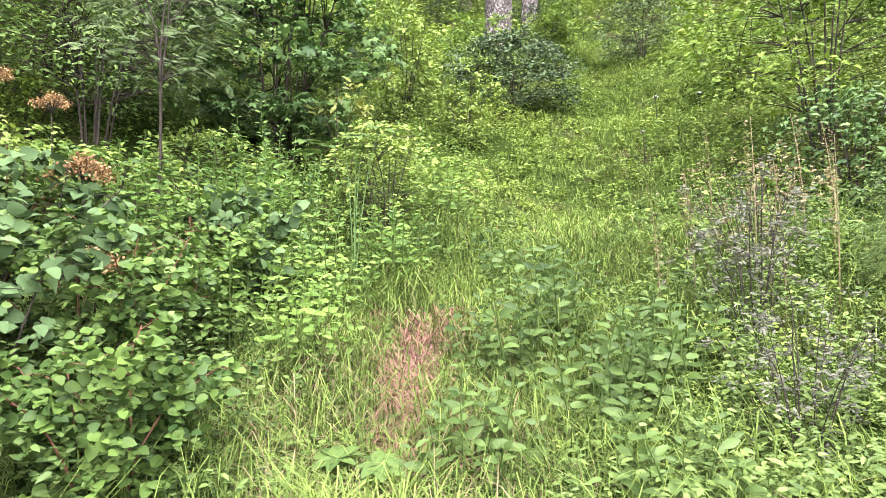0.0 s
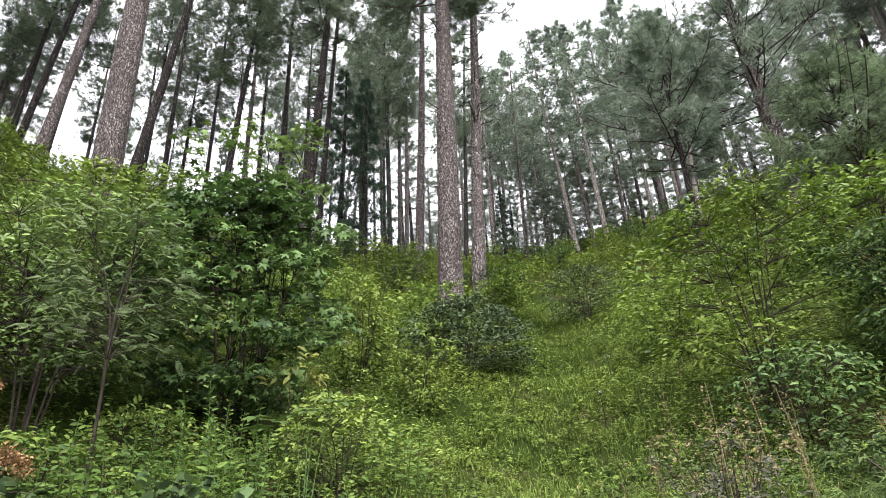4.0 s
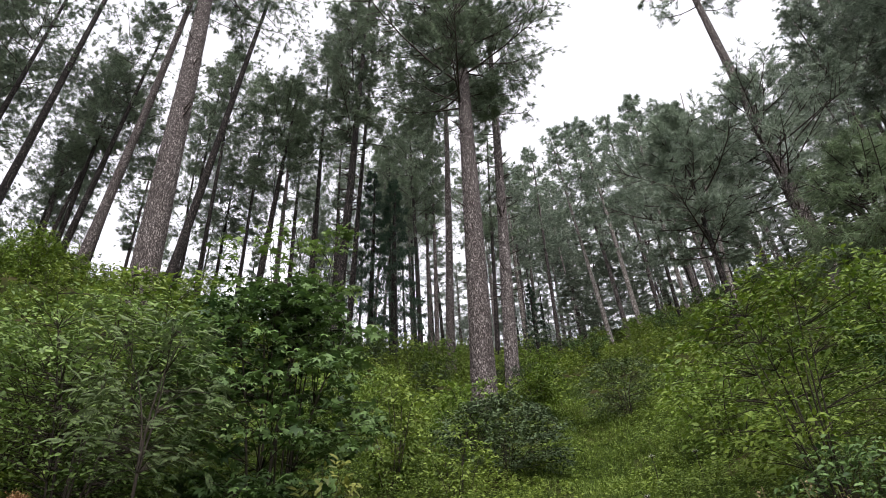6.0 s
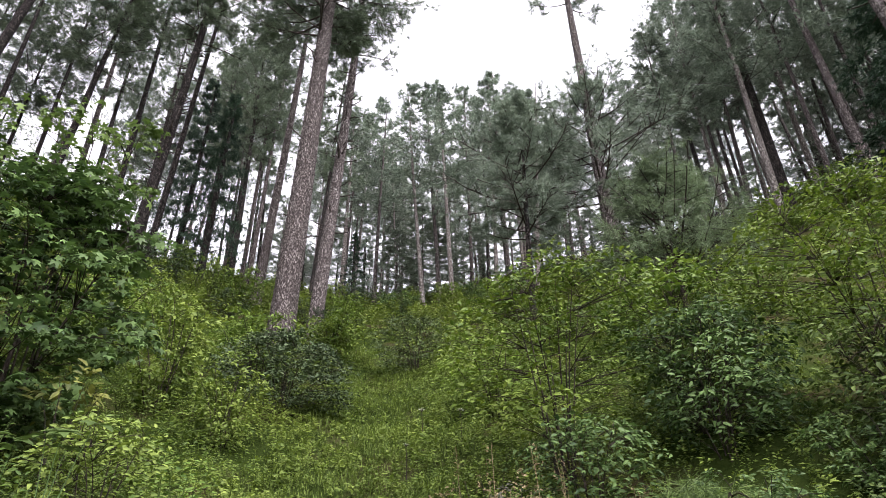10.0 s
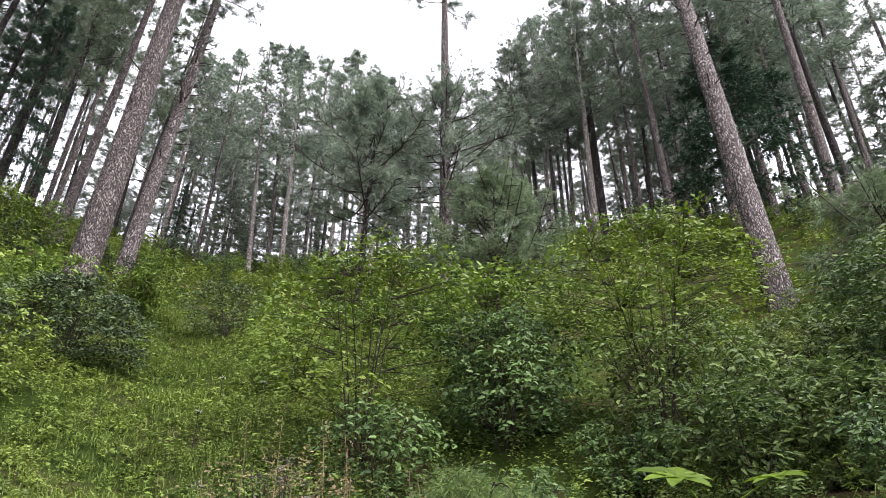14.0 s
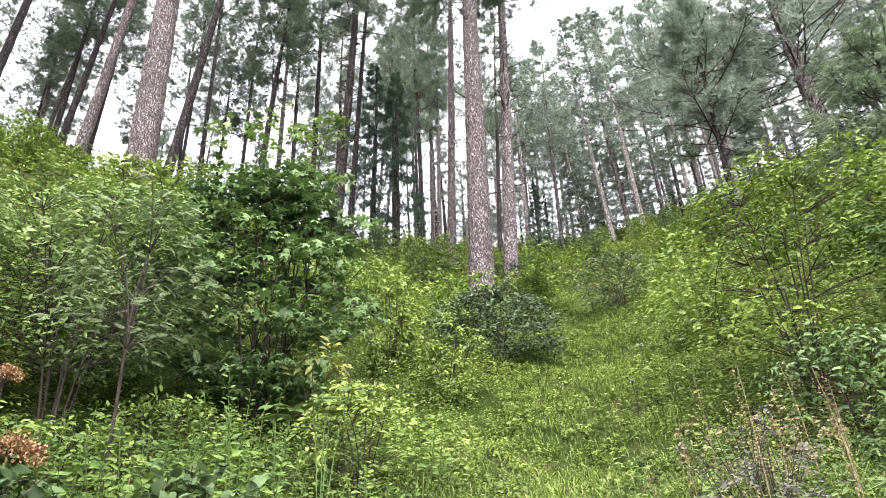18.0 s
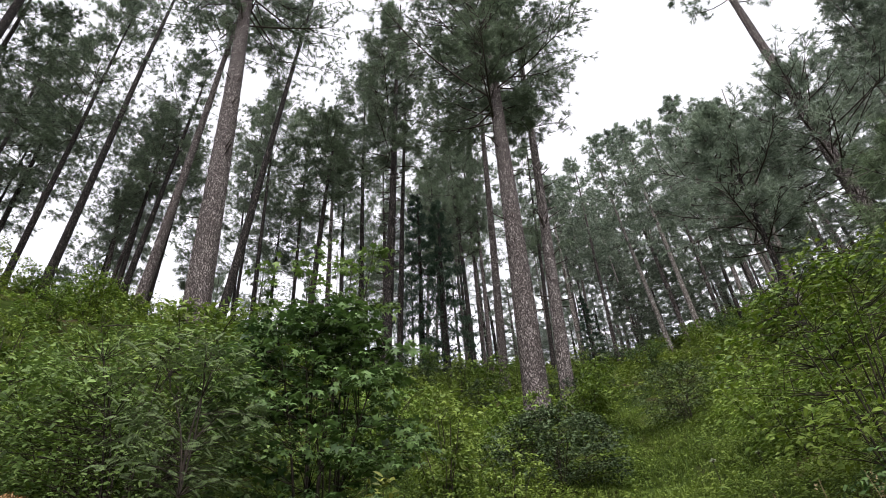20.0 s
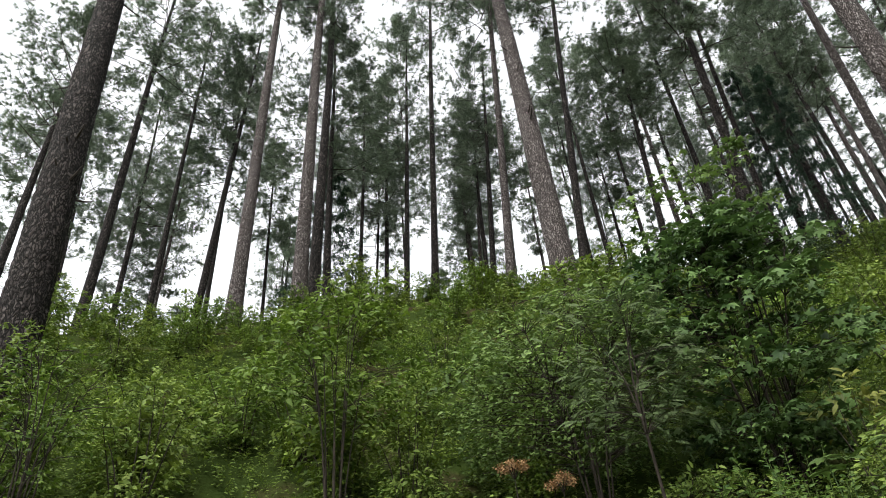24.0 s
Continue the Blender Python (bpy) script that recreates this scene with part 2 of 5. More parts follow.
def ground_material():
    m, n, l, b = material("forest_soil")
    geo = n.new("ShaderNodeNewGeometry")
    noi = n.new("ShaderNodeTexNoise")
    noi.inputs["Scale"].default_value, noi.inputs["Detail"].default_value = 1.1, 8
    fine = n.new("ShaderNodeTexNoise")
    fine.inputs["Scale"].default_value, fine.inputs["Detail"].default_value = 22, 6
    for t in (noi, fine):
        l.new(geo.outputs["Position"], t.inputs["Vector"])
    r = ramp(n, [(0.32, (0.014, 0.022, 0.005)), (0.5, (0.024, 0.036, 0.009)), (0.68, (0.034, 0.026, 0.014))])
    l.new(noi.outputs["Fac"], r.inputs["Fac"])
    r2 = ramp(n, [(0.35, (0.055, 0.030, 0.025)), (0.7, (0.15, 0.085, 0.068))])
    l.new(fine.outputs["Fac"], r2.inputs["Fac"])
    # trodden reddish earth with a ragged edge
    d = n.new("ShaderNodeVectorMath")
    d.operation = "SUBTRACT"
    d.inputs[1].default_value = (-0.38, 2.98, 1.0)
    l.new(geo.outputs["Position"], d.inputs[0])
    s = n.new("ShaderNodeVectorMath")
    s.operation = "MULTIPLY"
    s.inputs[1].default_value = (7.5, 1.9, 0.0)
    l.new(d.outputs[0], s.inputs[0])
    ln = n.new("ShaderNodeVectorMath")
    ln.operation = "LENGTH"
    l.new(s.outputs[0], ln.inputs[0])
    j = n.new("ShaderNodeMath")
    j.operation = "MULTIPLY_ADD"
    j.inputs[1].default_value = 4.0
    ragged = n.new("ShaderNodeTexNoise")
    ragged.inputs["Scale"].default_value, ragged.inputs["Detail"].default_value = 7, 5
    l.new(geo.outputs["Position"], ragged.inputs["Vector"])
    l.new(ragged.outputs["Fac"], j.inputs[0])
    l.new(ln.outputs["Value"], j.inputs[2])
    edge = n.new("ShaderNodeMapRange")
    edge.inputs["From Min"].default_value, edge.inputs["From Max"].default_value = 3.1, 2.6
    l.new(j.outputs[0], edge.inputs["Value"])
    mix = n.new("ShaderNodeMixRGB")
    l.new(edge.outputs[0], mix.inputs["Fac"])
    l.new(r.outputs["Color"], mix.inputs["Color1"])
    l.new(r2.outputs["Color"], mix.inputs["Color2"])
    l.new(mix.outputs["Color"], b.inputs["Base Color"])
    b.inputs["Roughness"].default_value = 1.0
    b.inputs["Specular IOR Level"].default_value = 0.0
    bump = n.new("ShaderNodeBump")
    bump.inputs["Strength"].default_value, bump.inputs["Distance"].default_value = 0.6, 0.04
    l.new(fine.outputs["Fac"], bump.inputs["Height"])
    l.new(bump.outputs["Normal"], b.inputs["Normal"])
    return m


SOIL = ground_material()

# ---- the slope ----
# steepness of the hillside by bearing (degrees, 0 ahead, positive to the right)
BEARING = np.array([-180, -150, -120, -100, -90, -77, -70, -62, -55, -45, -36, -30, -20, -12, -5, 2, 8, 15, 23, 30, 36, 45, 50, 57, 66, 72, 80, 95, 115, 150, 180.0])
STEEP = np.array([-.25, -.2, .1, .42, .55, .60, .60, .64, .70, .695, .685, .69, .64, .57, .57, .545, .515, .53, .55, .565, .575, .60, .62, .605, .575, .60, .58, .42, .1, -.2, -.25])
CREST_AT = np.array([-180, -100, -75, -30, -15, 0, 10, 40, 60, 90, 110, 180.0])
CREST = np.array([20, 20, 21, 24, 30, 48, 64, 60, 46, 34, 20, 20.0])


def height(x, y):
    """Ground level: a hollow in a steep hillside that falls away behind its crest."""
    x, y = np.asarray(x, float), np.asarray(y, float)
    r = np.hypot(x, y) + 1e-9
    az = np.degrees(np.arctan2(x, y))
    g, c = 0, 0
    for o in (-6, -3, 0, 3, 6):
        a = (az + o + 180) % 360 - 180
        g = g + np.interp(a, BEARING, STEEP) / 5
        c = c + np.interp(a, CREST_AT, CREST) / 5
    t = np.clip((r - 2.5) / np.interp(az, [44, 56, 78, 95], [10, 17, 17, 10]), 0, 1)
    t = t * t * (3 - 2 * t)
    near = np.where(g > 0.3, 0.40 + (g - 0.40) * t, g)
    u = np.clip((r - c) / 8, -1, 1)
    over = np.where(r < c - 8, 0, np.where(r > c + 8, r - c, 2 * (u + 1) ** 2))
    up = near * r - over * (np.maximum(g, 0) + 0.28)
    lumps = 0.10 * np.sin(1.7 * x + 0.6 * y) * np.sin(1.3 * y - 0.5 * x + 1) + 0.05 * np.sin(4.1 * x + 1) * np.sin(3.7 * y)
    z = up + lumps * np.clip(r / 3 - 0.3, 0, 1)
    return np.maximum(z, -30 + 0.002 * r)


def mesh_of(name, verts, faces, smooth=False):
    me = bpy.data.meshes.new(name)
    verts, faces = np.asarray(verts, np.float32), np.asarray(faces, np.int32)
    k = faces.shape[1]
    me.vertices.add(len(verts))
    me.vertices.foreach_set("co", verts.ravel())
    me.loops.add(faces.size)
    me.loops.foreach_set("vertex_index", faces.ravel())
    me.polygons.add(len(faces))
    me.polygons.foreach_set("loop_start", np.arange(0, faces.size, k, dtype=np.int32))
    if smooth:
        me.polygons.foreach_set("use_smooth", np.ones(len(faces), bool))
    me.update(calc_edges=True)
    return me


def part(name, me, mat, parent, label="", kind=""):
    if not me.materials:
        me.materials.append(mat)
    ob = new(name, me)
    ob.parent = parent
    if me.materials[0] is not mat:
        ob.material_slots[0].link = "OBJECT"
        ob.material_slots[0].material = mat
    return tagged(ob, label, kind=kind)


def root(name, place, label, category, group="", turn=0.0, scale=1.0, kind=""):
    ob = new(name)
    ob.empty_display_size = 0.2
    ob.matrix_world = pose(*place, 0, 0, turn) @ Matrix.Scale(scale, 4)
    return tagged(ob, label, category, group, kind)


def ground():
    radii = np.concatenate([[0.0], np.geomspace(0.3, 90, 110), np.geomspace(110, 3500, 14)])
    na = 220
    a = np.linspace(0, 2 * np.pi, na, endpoint=False)
    x, y = radii[:, None] * np.sin(a), radii[:, None] * np.cos(a)
    v = np.stack([x, y, height(x, y)], -1).reshape(-1, 3)
    i, j = np.meshgrid(np.arange(len(radii) - 1), np.arange(na), indexing="ij")
    jn = (j + 1) % na
    f = np.stack([i * na + j, (i + 1) * na + j, (i + 1) * na + jn, i * na + jn], -1).reshape(-1, 4)
    me = mesh_of("ground", v, f, True)
    me.materials.append(SOIL)
    tagged(new("ground", me), "steep forest hillside of dark soil with a reddish bare patch", "ground", kind="structure")


ground()


# ---- builders for plants ----
class Tubes:
    """Round stems and limbs, gathered into one mesh."""

    def __init__(self):
        self.v, self.f, self.n = [], [], 0

    def add(self, pts, radii, sides=5):
        pts = np.asarray(pts, float)
        d = np.gradient(pts, axis=0)
        d /= np.linalg.norm(d, axis=1)[:, None] + 1e-9
        ref = np.array([0, 0, 1.0]) if abs(d[0, 2]) < 0.8 else np.array([1.0, 0, 0])
        u = np.cross(d, ref)
        u /= np.linalg.norm(u, axis=1)[:, None] + 1e-9
        w = np.cross(d, u)
        a = np.arange(sides) * 2 * np.pi / sides
        ring = pts[:, None] + np.asarray(radii)[:, None, None] * (np.cos(a)[None, :, None] * u[:, None] + np.sin(a)[None, :, None] * w[:, None])
        m = len(pts)
        i, j = np.meshgrid(np.arange(m - 1), np.arange(sides), indexing="ij")
        jn = (j + 1) % sides
        self.f.append(self.n + np.stack([i * sides + j, i * sides + jn, (i + 1) * sides + jn, (i + 1) * sides + j], -1).reshape(-1, 4))
        self.v.append(ring.reshape(-1, 3))
        self.n += m * sides

    def mesh(self, name):
        return mesh_of(name, np.concatenate(self.v), np.concatenate(self.f), True)


def unit(v):
    return v / (np.linalg.norm(v, axis=-1, keepdims=True) + 1e-9)


def curve(a, b, c, n):
    """n points of the arc from a over b to c."""
    t = np.linspace(0, 1, n)[:, None]
    return (1 - t) ** 2 * np.asarray(a) + 2 * t * (1 - t) * np.asarray(b) + t * t * np.asarray(c)


def leaf_geometry(base, axis, up, length, width, fine=False, droop=0.25):
    """Folded, drooping leaf blades: arrays of verts and faces. fine: True, False or None, from many points to few."""
    axis = unit(axis)
    side = unit(np.cross(axis, up))
    nrm = np.cross(side, axis)
    L, W = length[:, None], width[:, None]
    tip = base + axis * L - nrm * L * droop
    n = len(base)
    o = np.arange(n)[:, None]
    if fine is None:
        m = base + axis * L * 0.42 + nrm * W * 0.1
        v = np.stack([base, m + side * W * 0.5, tip, m - side * W * 0.5], 1).reshape(-1, 3)
        return v, 4 * o + [[0, 1, 2, 3]]
    if not fine:
        edge = []
        for at, w, lift in ((0.22, 0.42, 0.10), (0.60, 0.42, 0.10)):
            m = base + axis * L * at + nrm * (W * lift - L * droop * at * at)
            edge += [m + side * W * w, m - side * W * w]
        v = np.stack([base, edge[0], edge[2], tip, edge[3], edge[1]], 1).reshape(-1, 3)
        return v, np.concatenate([6 * o + [[0, 3, 2, 1]], 6 * o + [[0, 5, 4, 3]]])
    rib = base + axis * L * 0.5 - nrm * L * droop * 0.18
    edge = []
    for at, w, lift in ((0.10, 0.33, 0.06), (0.40, 0.50, 0.13), (0.77, 0.31, 0.07)):
        m = base + axis * L * at + nrm * (W * lift - L * droop * at * at * 0.8)
        edge += [m + side * W * w, m - side * W * w]
    l1, r1, l2, r2, l3, r3 = edge
    v = np.stack([base, l1, l2, l3, tip, r3, r2, r1, rib], 1).reshape(-1, 3)
    f = np.concatenate([9 * o + np.array([q]) for q in ([0, 8, 2, 1], [8, 4, 3, 2], [0, 7, 6, 8], [8, 6, 5, 4])])
    return v, f


def lobed_geometry(base, axis, up, length, droop=0.2):
    """Maple-like blades of five pointed lobes."""
    axis = unit(axis)
    side = unit(np.cross(axis, up))
    nrm = np.cross(side, axis)
    heart = base + axis * length[:, None] * 0.3
    pts = [heart]
    for k in range(11):
        a = (k - 5) * 0.5
        r = (0.36, 0.60, 0.36, 0.72, 0.40, 0.80, 0.40, 0.72, 0.36, 0.60, 0.36)[k] * length[:, None]
        pts.append(heart + axis * r * math.cos(a) + side * r * math.sin(a) - nrm * r * (droop if k % 2 else 0.0))
    v = np.stack(pts, 1).reshape(-1, 3)
    o = 12 * np.arange(len(base))[:, None]
    return v, np.concatenate([o + [[0, k + 1, k + 2, k + 3]] for k in range(0, 10, 2)])


def pinnate_geometry(base, axis, up, length, pairs=8):
    """Feather leaves: two rows of narrow leaflets along an arching midrib."""
    axis = unit(axis)
    side = unit(np.cross(axis, up))
    nrm = np.cross(side, axis)
    at, ax, ln = [], [], []
    for k in range(pairs):
        t = 0.15 + 0.8 * k / pairs
        q = base + axis * length[:, None] * t - nrm * length[:, None] * 0.28 * t * t
        for s_ in (-1, 1):
            at.append(q)
            ax.append(axis * 0.55 + side * s_ - nrm * 0.2)
            ln.append(length * 0.30 * (1.05 - abs(t - 0.45)))
    L = np.concatenate(ln)
    return leaf_geometry(np.concatenate(at), np.concatenate(ax), np.tile(up, (2 * pairs, 1)), L, L * 0.42, droop=0.1)


class Leaves:
    def __init__(self):
        self.v, self.f, self.n = [], [], 0

    def put(self, v, f):
        self.v.append(v)
        self.f.append(f + self.n)
        self.n += len(v)

    def add(self, *args, **kw):
        self.put(*leaf_geometry(*args, **kw))

    def mesh(self, name):
        return mesh_of(name, np.concatenate(self.v), np.concatenate(self.f))


def needles(points, dirs, length, width, count, spread, g):
    """Tufts of needles: thin blades that fan out forwards from each point."""
    p = np.repeat(points, count, 0)
    d = np.repeat(unit(dirs), count, 0)
    k = len(p)
    d = unit(d + spread * g.normal(size=(k, 3)))
    L = length * g.uniform(0.65, 1.15, (k, 1))
    s = unit(np.cross(d, g.normal(size=(k, 3)))) * width * 0.5
    tip = p + d * L - np.array([0, 0, 1]) * L * 0.18
    v = np.stack([p - s, p + s, tip], 1).reshape(-1, 3)
    return v, np.arange(3 * k).reshape(k, 3)


def pine_crown(seed, h, reach, z0, z1, branches, tufts, count, size, blade, shape="pine", rise=0.15, sides=3, single=False):
    """Limbs and needles of a conifer of height h: crown between z0 and z1."""
    g = np.random.default_rng(seed)
    limbs, lv, each = Tubes(), Leaves(), []
    gold = 2.39996
    for i in range(branches):
        u = (i + g.uniform(-0.3, 0.3)) / branches
        z = z0 + (z1 - z0) * np.clip(u, 0, 1)
        if shape == "pine":
            env = (0.55 + 0.45 * math.sin(math.pi * min(1, 0.25 + u * 0.8))) * (1 - u ** 3 * 0.75)
        else:
            env = (1 - u) ** 0.8 + 0.06
        L = reach * env * ((0.35 + 0.85 * g.random() ** 1.4) if shape == "pine" else g.uniform(0.55, 1.15))
        a = i * gold + g.uniform(-0.5, 0.5)
        out_ = np.array([math.cos(a), math.sin(a), 0])
        lift = rise * g.uniform(0.3, 1.6) + (0.5 * u if shape == "pine" else -0.35 + 0.3 * u)
        start = np.array([0, 0, z])
        end = start + out_ * L + np.array([0, 0, L * lift])
        bend = start + out_ * L * 0.55 + np.array([0, 0, L * lift * 0.2 + g.normal() * 0.11 * L])
        coarse = blade > 0.022
        pts = curve(start, bend, end, 3 if coarse else 5)
        r0 = 0.006 + 0.005 * L if coarse else 0.010 + 0.008 * L
        bough, spray = limbs, lv
        if single:
            bough, spray = Tubes(), Leaves()
            each.append((bough, spray))
        bough.add(pts, np.linspace(r0, 0.006, len(pts)), sides)
        pads = max(4, tufts // 3 if coarse else tufts // 5)
        t = 1 - 0.72 * g.random(pads) ** 1.1
        q = (1 - t)[:, None] ** 2 * start + (2 * t * (1 - t))[:, None] * bend + (t * t)[:, None] * end
        sway = np.cross(out_, [0, 0, 1.0])
        flank = g.choice([-1.0, 1.0], pads) * g.uniform(0.25, 1.0, pads)
        reach_ = L * (0.16 + 0.24 * np.sin(np.pi * np.clip(t, 0, 1) * 0.85)) * g.uniform(0.6, 1.25, pads)
        d = out_ * 0.75 + sway * flank[:, None] + np.stack([0 * t, 0 * t, g.normal(0.28 if shape == "pine" else -0.25, 0.22, pads)], 1)
        far = q + unit(d) * reach_[:, None]
        pick = np.arange(tufts) % pads
        w = (0.3 + 0.75 * g.random(tufts))[:, None]
        q2 = q[pick] * (1 - w) + far[pick] * w + g.normal(size=(tufts, 3)) * (0.05 if not coarse else 0.075)
        spray.put(*needles(q2, unit(d)[pick] + [0, 0, 0.1 if shape == "pine" else -0.1], size, blade, count, 0.72, g))
        for k in () if coarse else range(min(pads, 14)):
            bough.add(np.stack([q[k], (q[k] + far[k]) / 2 + [0, 0, 0.02], far[k]]), [0.008 + 0.002 * L, 0.006, 0.003], 3)
    if single:
        return [(b.mesh("limb"), n.mesh("needle_spray")) for b, n in each], None
    return limbs.mesh("branchwork"), lv.mesh("needles")


def trunk_mesh(h, dia, lean, seed, sides=10, rings=12, flare=1.25, plates=0.0):
    """Tapered trunk with a root flare and a slight sway; plates: relief of the bark in metres."""
    g = np.random.default_rng(seed)
    z = -0.5 + (h + 0.5) * np.linspace(0, 1, rings) ** (1.7 if plates else 1.0)
    t = np.clip(z / h, 0, 1)
    r = dia / 2 * (1 - 0.80 * t ** 1.15) * (1 + (flare - 1) * np.exp(-np.maximum(z, 0) / 0.35))
    ph = g.uniform(0, 6, 2)
    cx = lean[0] * z + 0.03 * np.sin(z * 0.5 + ph[0]) * t
    cy = lean[1] * z + 0.03 * np.sin(z * 0.43 + ph[1]) * t
    a = np.linspace(0, 2 * np.pi, sides, endpoint=False)
    rr = r[:, None] * (1 + 0.04 * np.sin(3 * a + ph[0])[None] + 0.03 * g.normal(size=(rings, sides)) * (plates == 0))
    v = np.stack([cx[:, None] + rr * np.cos(a), cy[:, None] + rr * np.sin(a), np.broadcast_to(z[:, None], rr.shape)], -1).reshape(-1, 3)
    if plates:
        for k in range(len(v)):
            x, y, zz = v[k]
            i = k // sides
            dd, _ = noise.voronoi(Vector((x * 19, y * 19, zz * 9 + seed)))
            e = min(0.35, dd[1] - dd[0]) / 0.35
            n_ = Vector((x - cx[i], y - cy[i], 0)).normalized()
            v[k] += np.array(n_) * plates * (e - 0.5)
    i, j = np.meshgrid(np.arange(rings - 1), np.arange(sides), indexing="ij")
    jn = (j + 1) % sides
    f = np.stack([i * sides + j, i * sides + jn, (i + 1) * sides + jn, (i + 1) * sides + j], -1).reshape(-1, 4)
    return mesh_of("trunk", v, f, True)


def stub_meshes(h, dia, lean, z0, z1, n, seed):
    """Broken-off dead branches on a trunk, one mesh each."""
    g = np.random.default_rng(seed)
    made = []
    for _ in range(n):
        z = g.uniform(z0, z1)
        a = g.uniform(0, 6.28)
        r = dia / 2 * (1 - 0.8 * (z / h) ** 1.15)
        o = np.array([math.cos(a), math.sin(a), g.uniform(-0.2, 0.5)])
        s = np.array([lean[0] * z, lean[1] * z, z]) + o * [r * 0.8, r * 0.8, 0]
        L = g.uniform(0.08, 0.45)
        t = Tubes()
        t.add([s, s + o * L * 0.6, s + o * L + [0, 0, 0.03]], [0.022, 0.016, 0.008], 4)
        made.append(t.mesh("stub"))
    return made


# crowns shared by the many trees that stand further off: a tree 16 m high, crown in the upper part
FAR_CROWNS = [pine_crown(40 + k, 16, 2.3 + 0.25 * (k % 3), 6.0 + 0.7 * (k % 4), 15.9, 60, 44, 12, 0.20, 0.024) for k in range(5)]
WOOD_CROWNS = [pine_crown(50 + k, 16, 2.5, 5.5 + 0.8 * k, 15.9, 46, 26, 9, 0.27, 0.042) for k in range(4)]
LOW_CROWNS = [pine_crown(90 + k, 16, 2.6, 1.5, 15.9, 60, 13, 7, 0.36, 0.055, 'pine' if k else 'fir') for k in range(3)]
TALL_CROWNS = [pine_crown(60 + k, 16, 1.9 + 0.2 * k, 8.6 + 0.5 * k, 15.9, 56, 40, 12, 0.19, 0.024) for k in range(4)]
HIGH_FIR_CROWN = pine_crown(82, 16, 3.2, 5.0, 16, 58, 64, 8, 0.34, 0.050, "fir")
FIR_CROWN = pine_crown(80, 16, 3.2, 1.5, 16, 76, 60, 8, 0.28, 0.040, "fir")
MAST_LABEL = {0: "tall straight pine with grey scaly bark and a ragged crown", 1: "tall dark-barked pine with a thin high crown", 2: "slender pine with a pale bare trunk on the slope"}


def place_crown(tree, crown, mat, x_lean, y_lean, k):
    limbs, lv = crown
    m = Matrix.Diagonal((k[0], k[0], k[1], 1))
    m[0][2], m[1][2] = x_lean * k[1], y_lean * k[1]
    m = m @ Matrix.Rotation(k[2], 4, "Z")
    if isinstance(limbs, list):
        for me, spray in limbs:
            limb = part("limb", me, LIMB, tree)
            limb.matrix_basis = m
            part("needle_spray", spray, mat, limb, kind="stuff")
    else:
        part("branchwork", limbs, LIMB, tree, kind="stuff").matrix_basis = m
        part("crown", lv, mat, tree).matrix_basis = m


def far_pine(x, y, dia, h, lean=(0, 0), bark_kind=0, crown="far", seed=0, needle=None, spread=1.0, kind="pine"):
    """A pine with its own trunk and one of the shared crowns."""
    g = random.Random(seed)
    z = float(height(x, y)) - 0.1
    label = MAST_LABEL[bark_kind] if kind == "pine" else "dark conical fir with dense drooping branches"
    tree = root("pine_tree" if kind == "pine" else "fir_tree", (x, y, z), label, kind + " tree", "trees of the hillside forest")
    part("trunk", trunk_mesh(h, dia, lean, seed, 9, 10), (BARK, BARK_DARK, BARK_PALE)[bark_kind], tree)
    if kind == "fir":
        place_crown(tree, HIGH_FIR_CROWN if crown == "high" else FIR_CROWN, NEEDLE_FIR, *lean, (spread * h / 16, h / 16, g.uniform(0, 6)))
        return tree
    pool = {"far": FAR_CROWNS, "tall": TALL_CROWNS, "wood": WOOD_CROWNS, "low": LOW_CROWNS}[crown]
    place_crown(tree, pool[g.randrange(len(pool))], needle or NEEDLE, *lean, (spread * g.uniform(0.85, 1.15), h / 16, g.uniform(0, 6.28)))
    return tree


def near_pine(x, y, dia, h, lean, z0, z1, reach, seed, bark_mat, label, branches=60, tufts=26, count=8, plates=0.02, stubs=14, size=0.20, blade=0.015, needle=None, rise=0.15):
    """A pine that stands close: bark with real plates, its own crown and broken stubs."""
    z = float(height(x, y)) - 0.1
    tree = root("pine_tree", (x, y, z), label, "pine tree", "trees of the hillside forest")
    part("trunk", trunk_mesh(h, dia, lean, seed, 54, 230 if plates < 0.025 else 380, 1.2, plates * 0.7), bark_mat, tree)
    place_crown(tree, pine_crown(seed, h, reach, z0, z1, branches, tufts, count, size, blade, rise=rise, sides=5, single=True), needle or NEEDLE, *lean, (1, 1, 0))
    for me in stub_meshes(h, dia, lean, z0 * 0.3, z0, stubs, seed):
        part("stub", me, LIMB, tree)
    return tree


# ---- pines near by ----
near_pine(0.45, 11.50, 0.50, 17.5, (0.035, 0), 8.3, 17.3, 2.75, 3, BARK, "big pine with scaly grey-brown bark above the dark bush", 92, 130, 16, size=0.17, blade=0.015, rise=0.5)
near_pine(1.32, 14.45, 0.36, 17.5, (0.060, 0), 9.6, 17.4, 1.6, 5, BARK_GREY, "straight pine with knotted grey bark close behind a bigger one", 64, 56, 12, 0.014, 60)
near_pine(-5.94, 10.20, 0.56, 21.0, (-0.020, -0.015), 11.0, 20.8, 2.6, 7, BARK, "thick pine with flaky light brown bark among shrubs", 72, 70, 12)
near_pine(10.70, 5.15, 0.46, 19.0, (-0.02, 0.035), 11.5, 18.8, 2.4, 9, BARK_GREY, "leaning-looking pine with pinkish grey scaly bark", 64, 32, 11, 0.02, 60)
